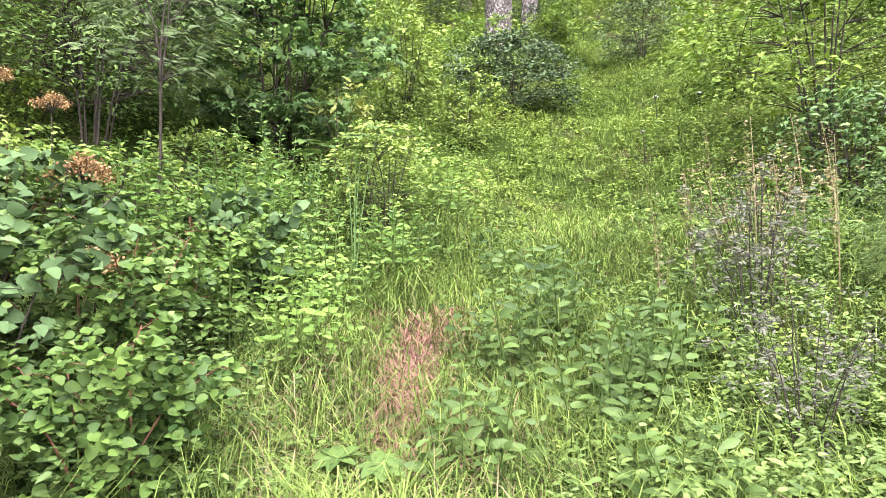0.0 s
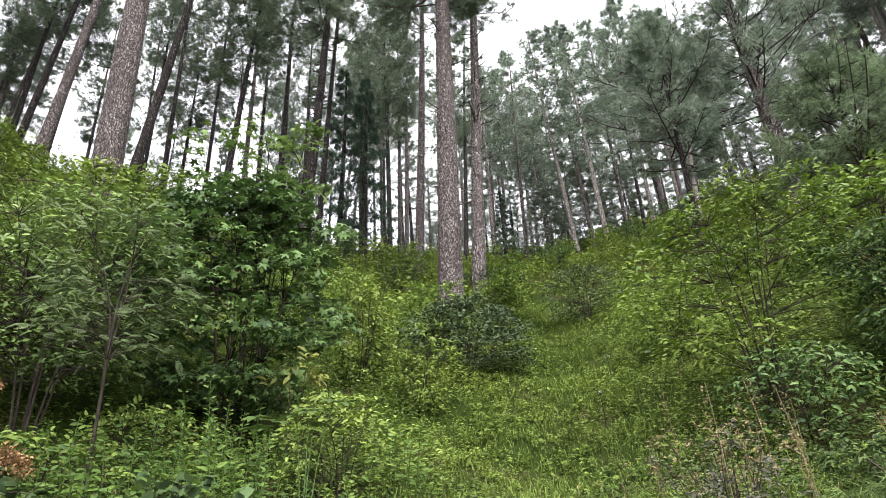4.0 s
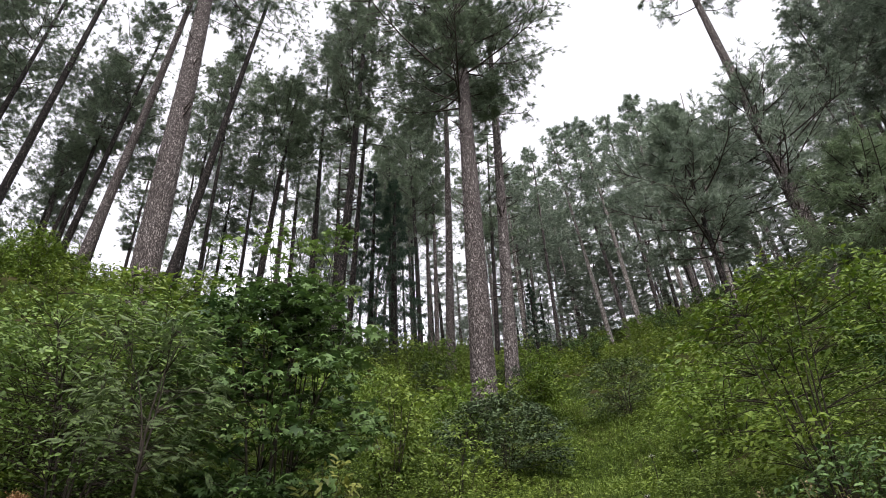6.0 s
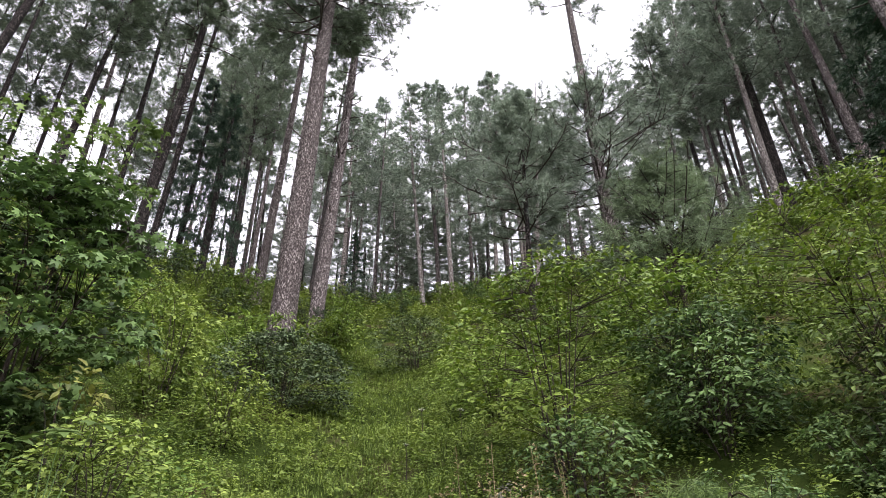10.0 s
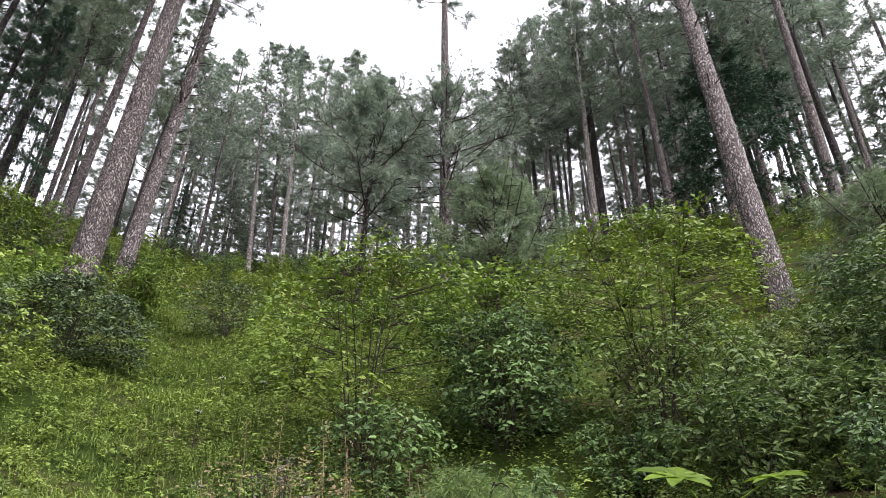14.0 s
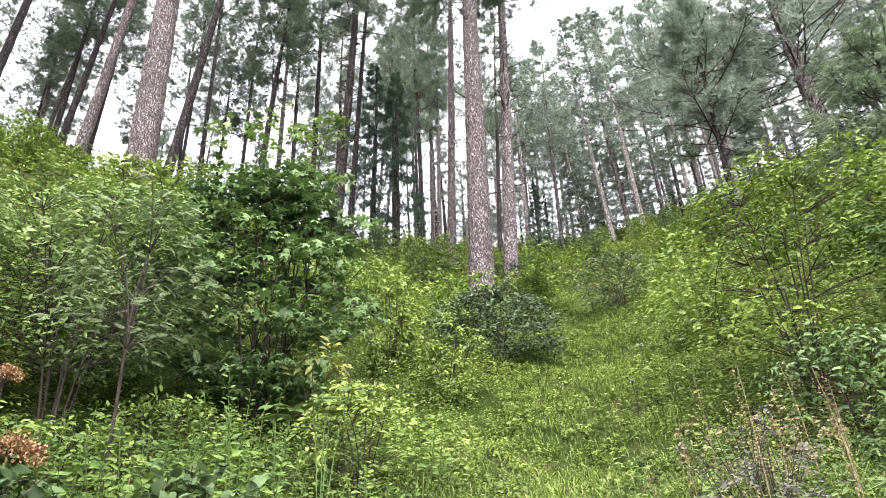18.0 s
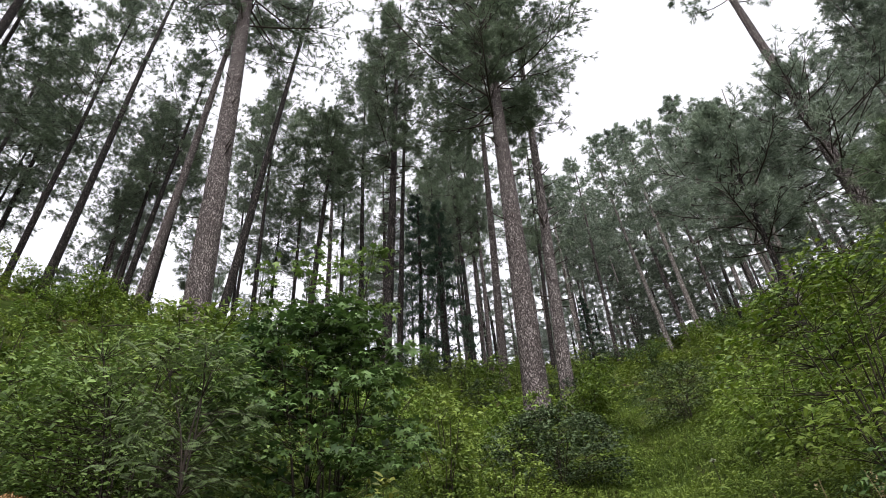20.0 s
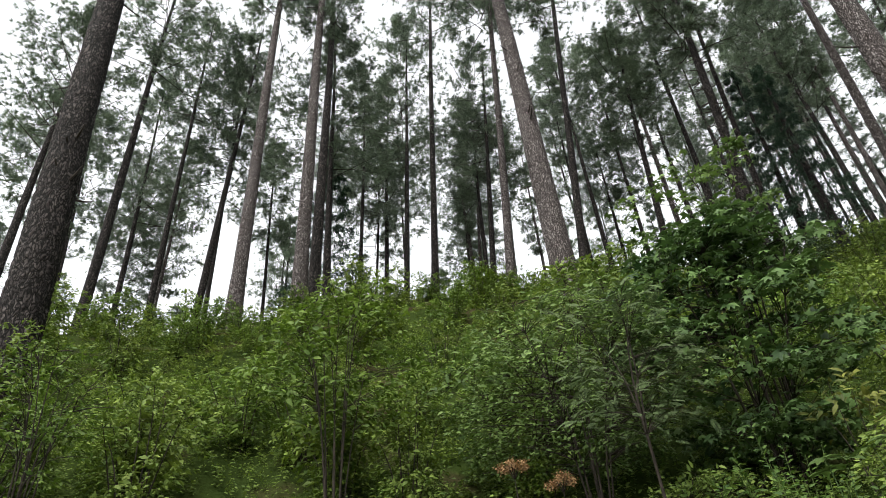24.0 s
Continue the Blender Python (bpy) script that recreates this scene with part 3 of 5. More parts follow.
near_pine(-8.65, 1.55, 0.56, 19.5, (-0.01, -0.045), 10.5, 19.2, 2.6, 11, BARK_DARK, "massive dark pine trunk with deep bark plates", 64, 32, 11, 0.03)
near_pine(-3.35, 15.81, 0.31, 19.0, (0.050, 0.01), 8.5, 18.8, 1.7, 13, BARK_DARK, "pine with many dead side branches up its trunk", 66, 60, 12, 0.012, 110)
bare_pine = near_pine(8.60, 12.43, 0.36, 17.5, (0.0, 0.0), 2.8, 7.2, 2.3, 15, BARK, "pine with a bare upper trunk above its dense lower crown", 66, 44, 12, 0.014, 40, needle=NEEDLE_HAZY)
place_crown(bare_pine, pine_crown(99, 17.5, 1.7, 10.7, 15.5, 22, 44, 12, 0.20, 0.015, sides=5, single=True), NEEDLE_HAZY, 0, 0, (1, 1, 0))
near_pine(6.37, 12.93, 0.17, 7.2, (0.03, -0.01), 2.3, 7.1, 2.0, 17, BARK_DARK, "small flat-crowned pine with thin trunk", 66, 64, 13, 0.008, 8, needle=NEEDLE_HAZY)

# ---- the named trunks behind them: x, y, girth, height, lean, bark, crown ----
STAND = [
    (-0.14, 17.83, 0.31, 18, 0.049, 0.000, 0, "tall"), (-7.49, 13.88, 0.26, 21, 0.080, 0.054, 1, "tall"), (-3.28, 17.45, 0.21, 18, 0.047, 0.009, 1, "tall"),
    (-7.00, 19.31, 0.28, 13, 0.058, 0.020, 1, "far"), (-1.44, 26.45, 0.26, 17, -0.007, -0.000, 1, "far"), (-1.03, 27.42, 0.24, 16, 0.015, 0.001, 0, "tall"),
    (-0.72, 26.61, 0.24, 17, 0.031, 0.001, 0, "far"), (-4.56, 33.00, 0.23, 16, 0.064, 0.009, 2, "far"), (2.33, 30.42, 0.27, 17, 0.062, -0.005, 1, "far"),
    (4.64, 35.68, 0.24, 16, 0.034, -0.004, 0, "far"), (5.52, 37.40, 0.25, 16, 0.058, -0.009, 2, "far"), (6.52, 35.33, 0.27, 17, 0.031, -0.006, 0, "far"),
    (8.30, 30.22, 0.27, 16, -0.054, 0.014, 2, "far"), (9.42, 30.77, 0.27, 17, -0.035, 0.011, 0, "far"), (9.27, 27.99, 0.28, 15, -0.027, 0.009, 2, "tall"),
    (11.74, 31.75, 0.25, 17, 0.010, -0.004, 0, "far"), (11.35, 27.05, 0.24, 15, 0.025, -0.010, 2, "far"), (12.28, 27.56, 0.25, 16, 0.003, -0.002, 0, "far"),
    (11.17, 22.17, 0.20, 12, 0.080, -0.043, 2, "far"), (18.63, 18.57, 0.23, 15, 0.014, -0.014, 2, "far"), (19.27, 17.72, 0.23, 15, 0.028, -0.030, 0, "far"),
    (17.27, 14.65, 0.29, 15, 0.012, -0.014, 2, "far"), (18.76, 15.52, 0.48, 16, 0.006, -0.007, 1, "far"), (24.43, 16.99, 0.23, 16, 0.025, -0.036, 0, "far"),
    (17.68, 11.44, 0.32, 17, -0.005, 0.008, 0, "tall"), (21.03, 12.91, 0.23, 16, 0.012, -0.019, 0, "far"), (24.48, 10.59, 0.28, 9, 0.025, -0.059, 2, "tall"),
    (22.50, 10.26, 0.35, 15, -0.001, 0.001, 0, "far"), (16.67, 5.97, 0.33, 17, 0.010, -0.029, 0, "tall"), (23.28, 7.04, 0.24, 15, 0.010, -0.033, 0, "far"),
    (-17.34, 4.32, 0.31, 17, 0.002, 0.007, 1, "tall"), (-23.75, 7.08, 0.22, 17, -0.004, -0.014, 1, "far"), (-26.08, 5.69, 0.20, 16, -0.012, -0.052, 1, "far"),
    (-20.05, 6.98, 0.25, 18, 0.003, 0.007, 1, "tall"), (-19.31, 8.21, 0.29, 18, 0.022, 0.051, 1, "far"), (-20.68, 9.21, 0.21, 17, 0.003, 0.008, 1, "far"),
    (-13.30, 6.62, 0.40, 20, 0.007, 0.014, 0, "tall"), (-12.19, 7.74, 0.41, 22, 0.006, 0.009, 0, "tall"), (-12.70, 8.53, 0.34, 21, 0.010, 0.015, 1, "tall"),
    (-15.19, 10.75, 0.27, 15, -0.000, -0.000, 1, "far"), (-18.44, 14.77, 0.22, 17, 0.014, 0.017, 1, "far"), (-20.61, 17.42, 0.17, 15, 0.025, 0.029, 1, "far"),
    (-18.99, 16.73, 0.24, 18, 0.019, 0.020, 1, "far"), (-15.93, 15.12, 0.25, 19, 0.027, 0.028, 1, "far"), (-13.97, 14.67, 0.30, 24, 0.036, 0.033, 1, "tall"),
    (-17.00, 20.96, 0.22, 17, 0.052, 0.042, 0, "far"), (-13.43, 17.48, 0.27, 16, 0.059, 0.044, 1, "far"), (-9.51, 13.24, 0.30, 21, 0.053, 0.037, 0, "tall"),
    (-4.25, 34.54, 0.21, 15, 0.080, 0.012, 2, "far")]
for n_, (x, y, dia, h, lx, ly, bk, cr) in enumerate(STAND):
    far_pine(x, y, dia, h, (lx, ly), bk, cr if math.hypot(x, y) < 27 else "wood", 100 + n_, NEEDLE_HAZY if x > 3 else NEEDLE)
far_pine(-2.34, 22.7, .32, 9.5, (0.02, 0), 1, seed=301, kind="fir", spread=0.75)
far_pine(-3.5, 24.2, .30, 10.5, (0.02, 0), 1, seed=302, kind="fir", spread=0.7)
far_pine(14.4, 7.0, .28, 7.2, (0.0, 0.0), 1, "high", 303, kind="fir", spread=1.4)
far_pine(4.6, 31.0, .26, 4.6, (0, 0), 1, seed=304, kind="fir", spread=0.9)
far_pine(-16.3, 11.6, .28, 8.0, (0, 0), 1, seed=305, kind="fir", spread=0.9)

far_pine(-17.5, 2.2, .26, 13, (0, 0), 1, "far", 311)

# ---- the rest of the forest ----
taken = [(s[0], s[1]) for s in STAND] + [(0.5, 11.4), (1.36, 14.3), (-6, 10), (10.9, 5.3), (-8.9, 2), (8.6, 12.3), (6.4, 12.8)]


def wood(n, az0, az1, r0, r1, gap, seed, needle, tall, crown="wood"):
    g = random.Random(seed)
    made, tries = 0, 0
    while made < n and tries < 4000:
        tries += 1
        a, r = radians(g.uniform(az0, az1)), math.sqrt(g.uniform(r0 * r0, r1 * r1))
        x, y = r * math.sin(a), r * math.cos(a)
        if min((x - p) ** 2 + (y - q) ** 2 for p, q in taken) < gap * gap:
            continue
        taken.append((x, y))
        made += 1
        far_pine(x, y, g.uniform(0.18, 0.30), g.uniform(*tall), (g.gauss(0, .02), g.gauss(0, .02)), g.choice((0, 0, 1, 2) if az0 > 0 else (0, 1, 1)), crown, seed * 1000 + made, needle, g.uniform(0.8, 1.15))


# the far woods to the centre and right take the haze-paled needles
wood(44, 4, 42, 31, 60, 2.0, 11, NEEDLE_FAR_HAZY, (13, 17))
wood(26, 42, 88, 24, 42, 2.2, 12, NEEDLE_FAR_HAZY, (13, 17))
wood(16, -18, 4, 28, 48, 2.2, 13, NEEDLE, (14, 18), "tall")
wood(34, -95, -14, 24, 42, 2.2, 14, NEEDLE, (14, 20), "tall")
wood(36, -2, 34, 34, 60, 1.7, 16, NEEDLE_FAR_HAZY, (5, 9), "low")
wood(22, 34, 85, 26, 48, 1.9, 17, NEEDLE_FAR_HAZY, (4, 8), "low")
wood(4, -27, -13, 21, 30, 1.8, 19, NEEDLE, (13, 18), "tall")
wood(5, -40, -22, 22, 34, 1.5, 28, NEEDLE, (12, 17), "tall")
wood(12, 41, 60, 24, 42, 1.6, 25, NEEDLE_FAR_HAZY, (12, 16))
wood(14, 40, 60, 30, 48, 1.6, 26, NEEDLE_FAR_HAZY, (6, 9), "low")
wood(10, 54, 72, 20, 36, 1.8, 27, NEEDLE_HAZY, (13, 17))
wood(9, 100, 260, 14, 40, 4.0, 15, NEEDLE, (12, 17))


# ---- shrubs ----
def shrub_meshes(seed, rx, rz, zc, stems, tips, per_tip, leaf, width, fine=False, flat=0.35, droop=0.3, spread=0.35, thick=0.014, split=True):
    """Stems that fan out from one foot, twigs, and leaves on them: crown of half-width rx round height zc."""
    g = np.random.default_rng(seed)
    wood_, stem = Tubes(), []
    mains, tufts = [], []
    for i in range(stems * 2):
        a = 2.4 * i + g.uniform(-0.5, 0.5)
        k = math.sqrt((i + 0.6) / (2 * stems)) * g.uniform(0.75, 0.95)
        end = np.array([math.cos(a) * rx * k, math.sin(a) * rx * k, zc + rz * (0.95 - 1.15 * k ** 2.2) * g.uniform(0.6, 1.1)])
        bend = np.array([end[0] * 0.35, end[1] * 0.35, end[2] * 0.55]) + g.normal(size=3) * 0.06
        foot = np.array([math.cos(a) * 0.06, math.sin(a) * 0.06, -0.15])
        pts = curve(foot, bend, end, 7)
        mains.append(pts)
        st = Tubes()
        st.add(pts, np.linspace(thick, thick * 0.3, 7), 5)
        stem.append(st.mesh("stem"))
        tufts.append(Leaves())
    for i in range(tips):
        pick = g.integers(len(mains)) if i >= len(mains) else i
        m, lv = mains[pick], tufts[pick if split else 0]
        low = max(0.0, (zc - rz) / (zc + rz))
        at = np.clip(low + (1 - low) * g.random() ** 0.75, 0, 0.999) * 6
        s = m[int(at)] + (m[min(6, int(at) + 1)] - m[int(at)]) * (at % 1)
        d = g.normal(size=3)
        d[:2] += unit(m[6][:2] + 1e-3) * 0.5
        tip = s + unit(d) * g.uniform(0.15, 0.52) * np.array([rx, rx, min(rx, rz) * 0.6])
        tip[2] = max(tip[2], 0.06)
        c = (s + tip) / 2 + [0, 0, 0.08 * rx]
        pts = curve(s, c, tip, 4)
        if i % 3 == 0:
            wood_.add(pts, np.linspace(thick * 0.4, thick * 0.14, 4), 3)
        t = g.uniform(0.35, 1.0, per_tip)
        q = (1 - t)[:, None] ** 2 * s + (2 * t * (1 - t))[:, None] * c + (t * t)[:, None] * tip
        way = unit(tip - s)
        out_ = unit(np.array([tip[0], tip[1], 0]))
        base = q + g.normal(size=(per_tip, 3)) * spread * leaf
        ax = way * 0.5 + out_ * 0.35 + g.normal(size=(per_tip, 3)) * [0.8, 0.8, 0.4]
        up = np.array([0, -0.5, 0.9]) + g.normal(size=(per_tip, 3)) * flat
        L = leaf * g.uniform(0.6, 1.2, per_tip)
        lv.add(base, ax, up, L, L * width, fine=fine, droop=droop)
    return stem, wood_.mesh("twigs"), [t.mesh("foliage") for t in tufts] if split else tufts[0].mesh("foliage")


def shoot_meshes(seed, rx, tall, stems, leaf, width=0.5, node=0.05, fine=False):
    """Upright shoots with leaves in crossed pairs, smaller towards the tip: one stem and one tuft for each."""
    g = np.random.default_rng(seed)
    stem, tufts = [], []
    for i in range(stems):
        a, r = 2.4 * i, rx * math.sqrt((i + 0.4) / stems)
        foot = np.array([math.cos(a) * r * 0.7, math.sin(a) * r * 0.7, -0.06])
        h = tall * g.uniform(0.55, 1.1) * (1 - 0.3 * (r / rx) ** 2)
        top = foot + [math.cos(a) * r * 0.5 + g.normal() * 0.05, math.sin(a) * r * 0.5 + g.normal() * 0.05 - 0.06, h]
        pts = curve(foot, (foot + top) / 2 + [0, 0, h * 0.12], top, 6)
        t = Tubes()
        t.add(pts, np.linspace(0.0045, 0.0018, 6), 4)
        stem.append(t.mesh("stem"))
        n = max(4, int(h / node))
        w = np.repeat(np.linspace(0.22, 1.0, n), 2)
        q = (1 - w)[:, None] ** 2 * foot + (2 * w * (1 - w))[:, None] * ((foot + top) / 2 + [0, 0, h * 0.12]) + (w * w)[:, None] * top
        turn = np.repeat(np.arange(n) * 1.5708, 2) + np.tile([0, math.pi], n) + g.uniform(0, 3) + g.normal(size=2 * n) * 0.25
        ax = np.stack([np.cos(turn), np.sin(turn), 0.15 + 0.5 * w + g.normal(size=2 * n) * 0.2], 1)
        L = leaf * np.minimum(1, 1.5 - 0.95 * w) * g.uniform(0.75, 1.2, 2 * n)
        lv = Leaves()
        lv.add(q + unit(ax) * 0.012, ax, np.array([0, -0.7, 0.75]) + g.normal(size=(2 * n, 3)) * 0.3, L, L * width, fine=fine, droop=0.35)
        tufts.append(lv.mesh("foliage"))
    return stem, None, tufts


def shrub(name, x, y, meshes, mat, label, group="shrubs on the slope", turn=0.0, scale=1.0, wood_mat=None, sink=0.0):
    """A shrub whose leaves face the open, downhill side; turn: how far it is turned away from there."""
    turn -= math.degrees(math.atan2(x, y))
    b = root(name, (x, y, float(height(x, y)) - sink), label, "shrub" if "tree" not in name else "tree", group, turn, scale)
    held = [part("stem", me, wood_mat or TWIG, b) for me in meshes[0]]
    if meshes[1]:
        part("twig_work", meshes[1], wood_mat or TWIG, b, kind="stuff")
    if isinstance(meshes[2], list):
        for stem, me in zip(held, meshes[2]):
            part("foliage", me, mat, stem, kind="stuff")
    else:
        part("foliage", meshes[2], mat, b, kind="stuff")
    return b


def sapling_meshes(seed, rx, z0, z1, stems, sprays, per_spray, leaf, width=0.5, kind="ovate", fork=0.0, thick=0.012, spray_size=0.2, belly=0.45, droop=0.3, open_=0.35):
    """A many-stemmed sapling: stems fan out from one foot (or from a fork at that height), side twigs carry
    flat sprays of leaves that fill an uneven crown of half-width rx between z0 and z1, widest at belly."""
    g = np.random.default_rng(seed)
    ph = g.uniform(0, 6.28, 4)

    def girth(z, a):
        u = np.clip((z - z0) / (z1 - z0), 0, 1)
        k = np.sqrt(np.clip(1 - ((u - belly) / (belly if u < belly else 1 - belly)) ** 2 * 0.9, 0, 1))
        return rx * k * (1 + 0.22 * math.sin(2 * a + ph[0] + 2.2 * z) + 0.16 * math.sin(5 * a + ph[1] - 4 * z))

    paths, stem, tufts = [], [], []
    for i in range(stems):
        a = 2.4 * i + g.uniform(-0.4, 0.4)
        z = z0 + (z1 - z0) * g.uniform(0.66, 0.97)
        r = girth(z, a) * math.sqrt((i + 0.5) / stems) * 0.9
        end = np.array([math.cos(a) * r, math.sin(a) * r, z])
        foot = np.array([0, 0, fork]) if fork else np.array([math.cos(a) * 0.05, math.sin(a) * 0.05, -0.15])
        bend = foot * 0.45 + end * 0.55 + [-end[0] * 0.30, -end[1] * 0.30, 0.05] + g.normal(size=3) * 0.05
        pts = curve(foot, bend, end, 9)
        t = Tubes()
        t.add(np.concatenate([[[0, 0, -0.15], [0.01, 0, fork * 0.6]], pts]) if fork and i == 0 else pts, np.linspace(thick * (1.5 if fork and i == 0 else 1), thick * 0.25, 11 if fork and i == 0 else 9), 6)
        paths.append(pts)
        stem.append(t.mesh("stem"))
        tufts.append(Leaves())
    every = np.stack(paths)
    twigs = Tubes()
    for i in range(sprays):
        z = z0 + (z1 - z0) * g.random() ** 0.85
        a = g.uniform(0, 6.28)
        r = girth(z, a) * (open_ + (1 - open_) * math.sqrt(g.random()))
        c = np.array([math.cos(a) * r, math.sin(a) * r, z])
        gap = np.linalg.norm((every - c) * [1, 1, 1.3], axis=2) + 3 * np.maximum(0, every[:, :, 2] - z + 0.05)
        k, j = np.unravel_index(gap.argmin(), gap.shape)
        s = every[k, j]
        way = unit(c - s + [0, 0, 1e-3])
        pts = curve(s, (s + c) / 2 + [0, 0, 0.05], c + way * spray_size * 0.5, 4)
        twigs.add(pts, np.linspace(thick * 0.32, thick * 0.12, 4), 4)
        out_ = unit(way * [1, 1, 0.25] + 0.5 * np.array([math.cos(a), math.sin(a), 0]))
        flank = unit(np.cross(out_, [0, -0.35, 1.0]))
        u = g.uniform(-0.6, 1.0, (per_spray, 1))
        v = g.uniform(-1, 1, (per_spray, 1)) * (1 - 0.45 * np.abs(u))
        q = c + (out_ * u * 0.9 + flank * v * 0.65) * spray_size + g.normal(size=(per_spray, 3)) * [0.01, 0.01, 0.12 * spray_size] - np.array([0, 0, 0.25 * spray_size]) * u ** 2
        ax = out_ * 0.5 + flank * np.sign(v) * 0.6 + g.normal(size=(per_spray, 3)) * [0.65, 0.65, 0.30]
        up = np.array([0, -0.40, 0.9]) + g.normal(size=(per_spray, 3)) * 0.42
        L = leaf * g.uniform(0.6, 1.2, per_spray)
        if kind == "lobed":
            tufts[k].put(*lobed_geometry(q, ax, up, L, droop))
        elif kind == "pinnate":
            tufts[k].put(*pinnate_geometry(q, ax, up, L))
        else:
            tufts[k].add(q, ax, up, L, L * width, fine=kind == "ovate", droop=droop)
    far = np.full((1, 3), 0.0)
    for t in tufts:
        if not t.v:
            t.add(far + [0, 0, z0], far + [1, 0, 0], far + [0, 0, 1], np.array([leaf]), np.array([leaf * 0.4]))
    return stem, twigs.mesh("twigs"), [t.mesh("foliage") for t in tufts]


# round the camera's first view and the gully
shrub("broadleaf_tree", -1.80, 5.45, sapling_meshes(1, 0.88, 0.35, 2.55, 7, 250, 20, 0.086, kind="lobed", thick=0.018, spray_size=0.24, belly=0.42), LEAF_DARK, "young tree with layers of dark lobed leaves")
shrub("broadleaf_sapling", -1.72, 5.75, sapling_meshes(2, 0.80, 2.35, 3.40, 6, 34, 16, 0.078, kind="lobed", thick=0.012, spray_size=0.22, belly=0.5), LEAF_OLIVE, "slender sapling with bright green leaves at its top")
shrub("feathery_shrub", -2.95, 4.60, sapling_meshes(3, 1.05, 0.70, 2.10, 8, 330, 26, 0.048, 0.5, "plain", thick=0.012, spray_size=0.24, belly=0.4), LEAF_OLIVE, "tall shrub with fine feathery green leaflets")
shrub("feathery_sapling", -1.95, 3.62, sapling_meshes(30, 0.46, 1.15, 2.20, 4, 100, 6, 0.095, kind="pinnate", fork=1.2, thick=0.008, spray_size=0.16, belly=0.5), LEAF_SOFT, "slender sapling with thin brown trunk and sparse feathery leaves")
shrub("dark_bush", 0.46, 8.05, sapling_meshes(4, 0.74, 0.0, 1.0, 9, 300, 26, 0.050, 0.5, thick=0.009, spray_size=0.16, belly=0.35), LEAF_BUSH, "rounded dark grey-green bush in the grass")
shrub("yellow_green_sapling", 2.75, 5.15, sapling_meshes(5, 0.88, 0.50, 2.15, 8, 235, 18, 0.060, 0.5, thick=0.012, spray_size=0.20, belly=0.6), LEAF_YELLOW, "yellow-green sapling with several thin dark stems")
shrub("dark_leaved_shrub", 2.70, 4.70, sapling_meshes(36, 0.46, 0.05, 0.70, 6, 95, 14, 0.055, 0.48, thick=0.008, spray_size=0.18, belly=0.4, droop=0.45), LEAF_DARK, "low shrub with drooping leaves round the foot of a sapling")
shrub("yellow_green_tree", 5.20, 3.78, sapling_meshes(6, 1.02, 0.75, 2.35, 10, 360, 19, 0.058, 0.5, thick=0.013, spray_size=0.22, belly=0.55), LEAF_YELLOW, "bushy yellow-green tree with a fan of thin stems")
shrub("dark_leaved_shrub", 5.15, 3.35, sapling_meshes(37, 0.95, 0.10, 1.15, 8, 230, 16, 0.064, 0.48, thick=0.010, spray_size=0.2, belly=0.5, droop=0.4), LEAF_MID, "spreading shrub with drooping green leaves under a tree")
shrub("dark_leaved_shrub", 3.95, 4.55, sapling_meshes(7, 0.68, 0.10, 1.30, 7, 270, 18, 0.060, 0.46, thick=0.010, spray_size=0.2, belly=0.45, droop=0.45), LEAF_DARK, "dark green shrub with pointed hanging leaves")
shrub("leafy_shrub", 4.20, 5.15, sapling_meshes(38, 0.78, 0.30, 1.75, 7, 190, 16, 0.070, 0.5, thick=0.010, spray_size=0.18, belly=0.6), LEAF_FEATHER, "fresh green shrub rising between two saplings")
shrub("dark_leaved_shrub", 6.75, 3.15, sapling_meshes(8, 0.75, 0.05, 0.85, 7, 190, 16, 0.070, 0.48, thick=0.010, spray_size=0.2, belly=0.45, droop=0.4), LEAF_MID, "shrub with dull green leaves below a tree")
shrub("dark_leaved_shrub", 8.3, 2.7, sapling_meshes(12, 0.85, 0.05, 1.3, 8, 250, 15, 0.075, 0.48, thick=0.010, spray_size=0.22, belly=0.45), LEAF_DARK, "dark rounded shrub beside a pine trunk")
shrub("leafy_shrub", 7.4, 1.85, sapling_meshes(39, 0.95, 0.05, 1.6, 8, 240, 15, 0.075, 0.48, thick=0.010, spray_size=0.22, belly=0.5), LEAF_MID, "tall green shrub on the steep bank")
shrub("mid_bush", 2.60, 9.75, sapling_meshes(9, 0.66, 0.0, 0.95, 7, 210, 14, 0.055, 0.45, thick=0.008, spray_size=0.16, belly=0.4), LEAF_SOFT, "soft grey-green bush beside the grassy hollow")
shrub("stemmed_shrub", -4.62, 3.30, sapling_meshes(14, 0.66, 0.95, 2.25, 10, 150, 16, 0.072, 0.5, thick=0.011, spray_size=0.20, belly=0.55), LEAF_FEATHER, "tall shrub with many bare upright stems")
shrub("stemmed_shrub", -5.05, 1.15, sapling_meshes(15, 0.40, 0.55, 1.55, 8, 70, 14, 0.040, 0.5, thick=0.010, spray_size=0.15, belly=0.6), LEAF_FEATHER, "thin shrub with bare stems and sparse leaves")
shrub("feathery_shrub", -3.75, 4.95, sapling_meshes(16, 0.95, 0.15, 1.45, 7, 230, 15, 0.070, 0.45, thick=0.009, spray_size=0.2, belly=0.45), LEAF_OLIVE, "spreading shrub with soft green leaves")
shrub("feathery_shrub", -3.45, 6.15, sapling_meshes(17, 0.95, 0.50, 2.10, 8, 230, 15, 0.078, 0.5, thick=0.011, spray_size=0.22, belly=0.5), HERB, "tall bright green shrub below a thick pine")
shrub("bright_shrub", 1.35, 10.6, shrub_meshes(10, 0.65, 0.45, 0.5, 6, 240, 20, 0.055, 0.55, droop=0.2, thick=0.008), LEAF_YELLOW, "small bright green shrub at the foot of a pine")
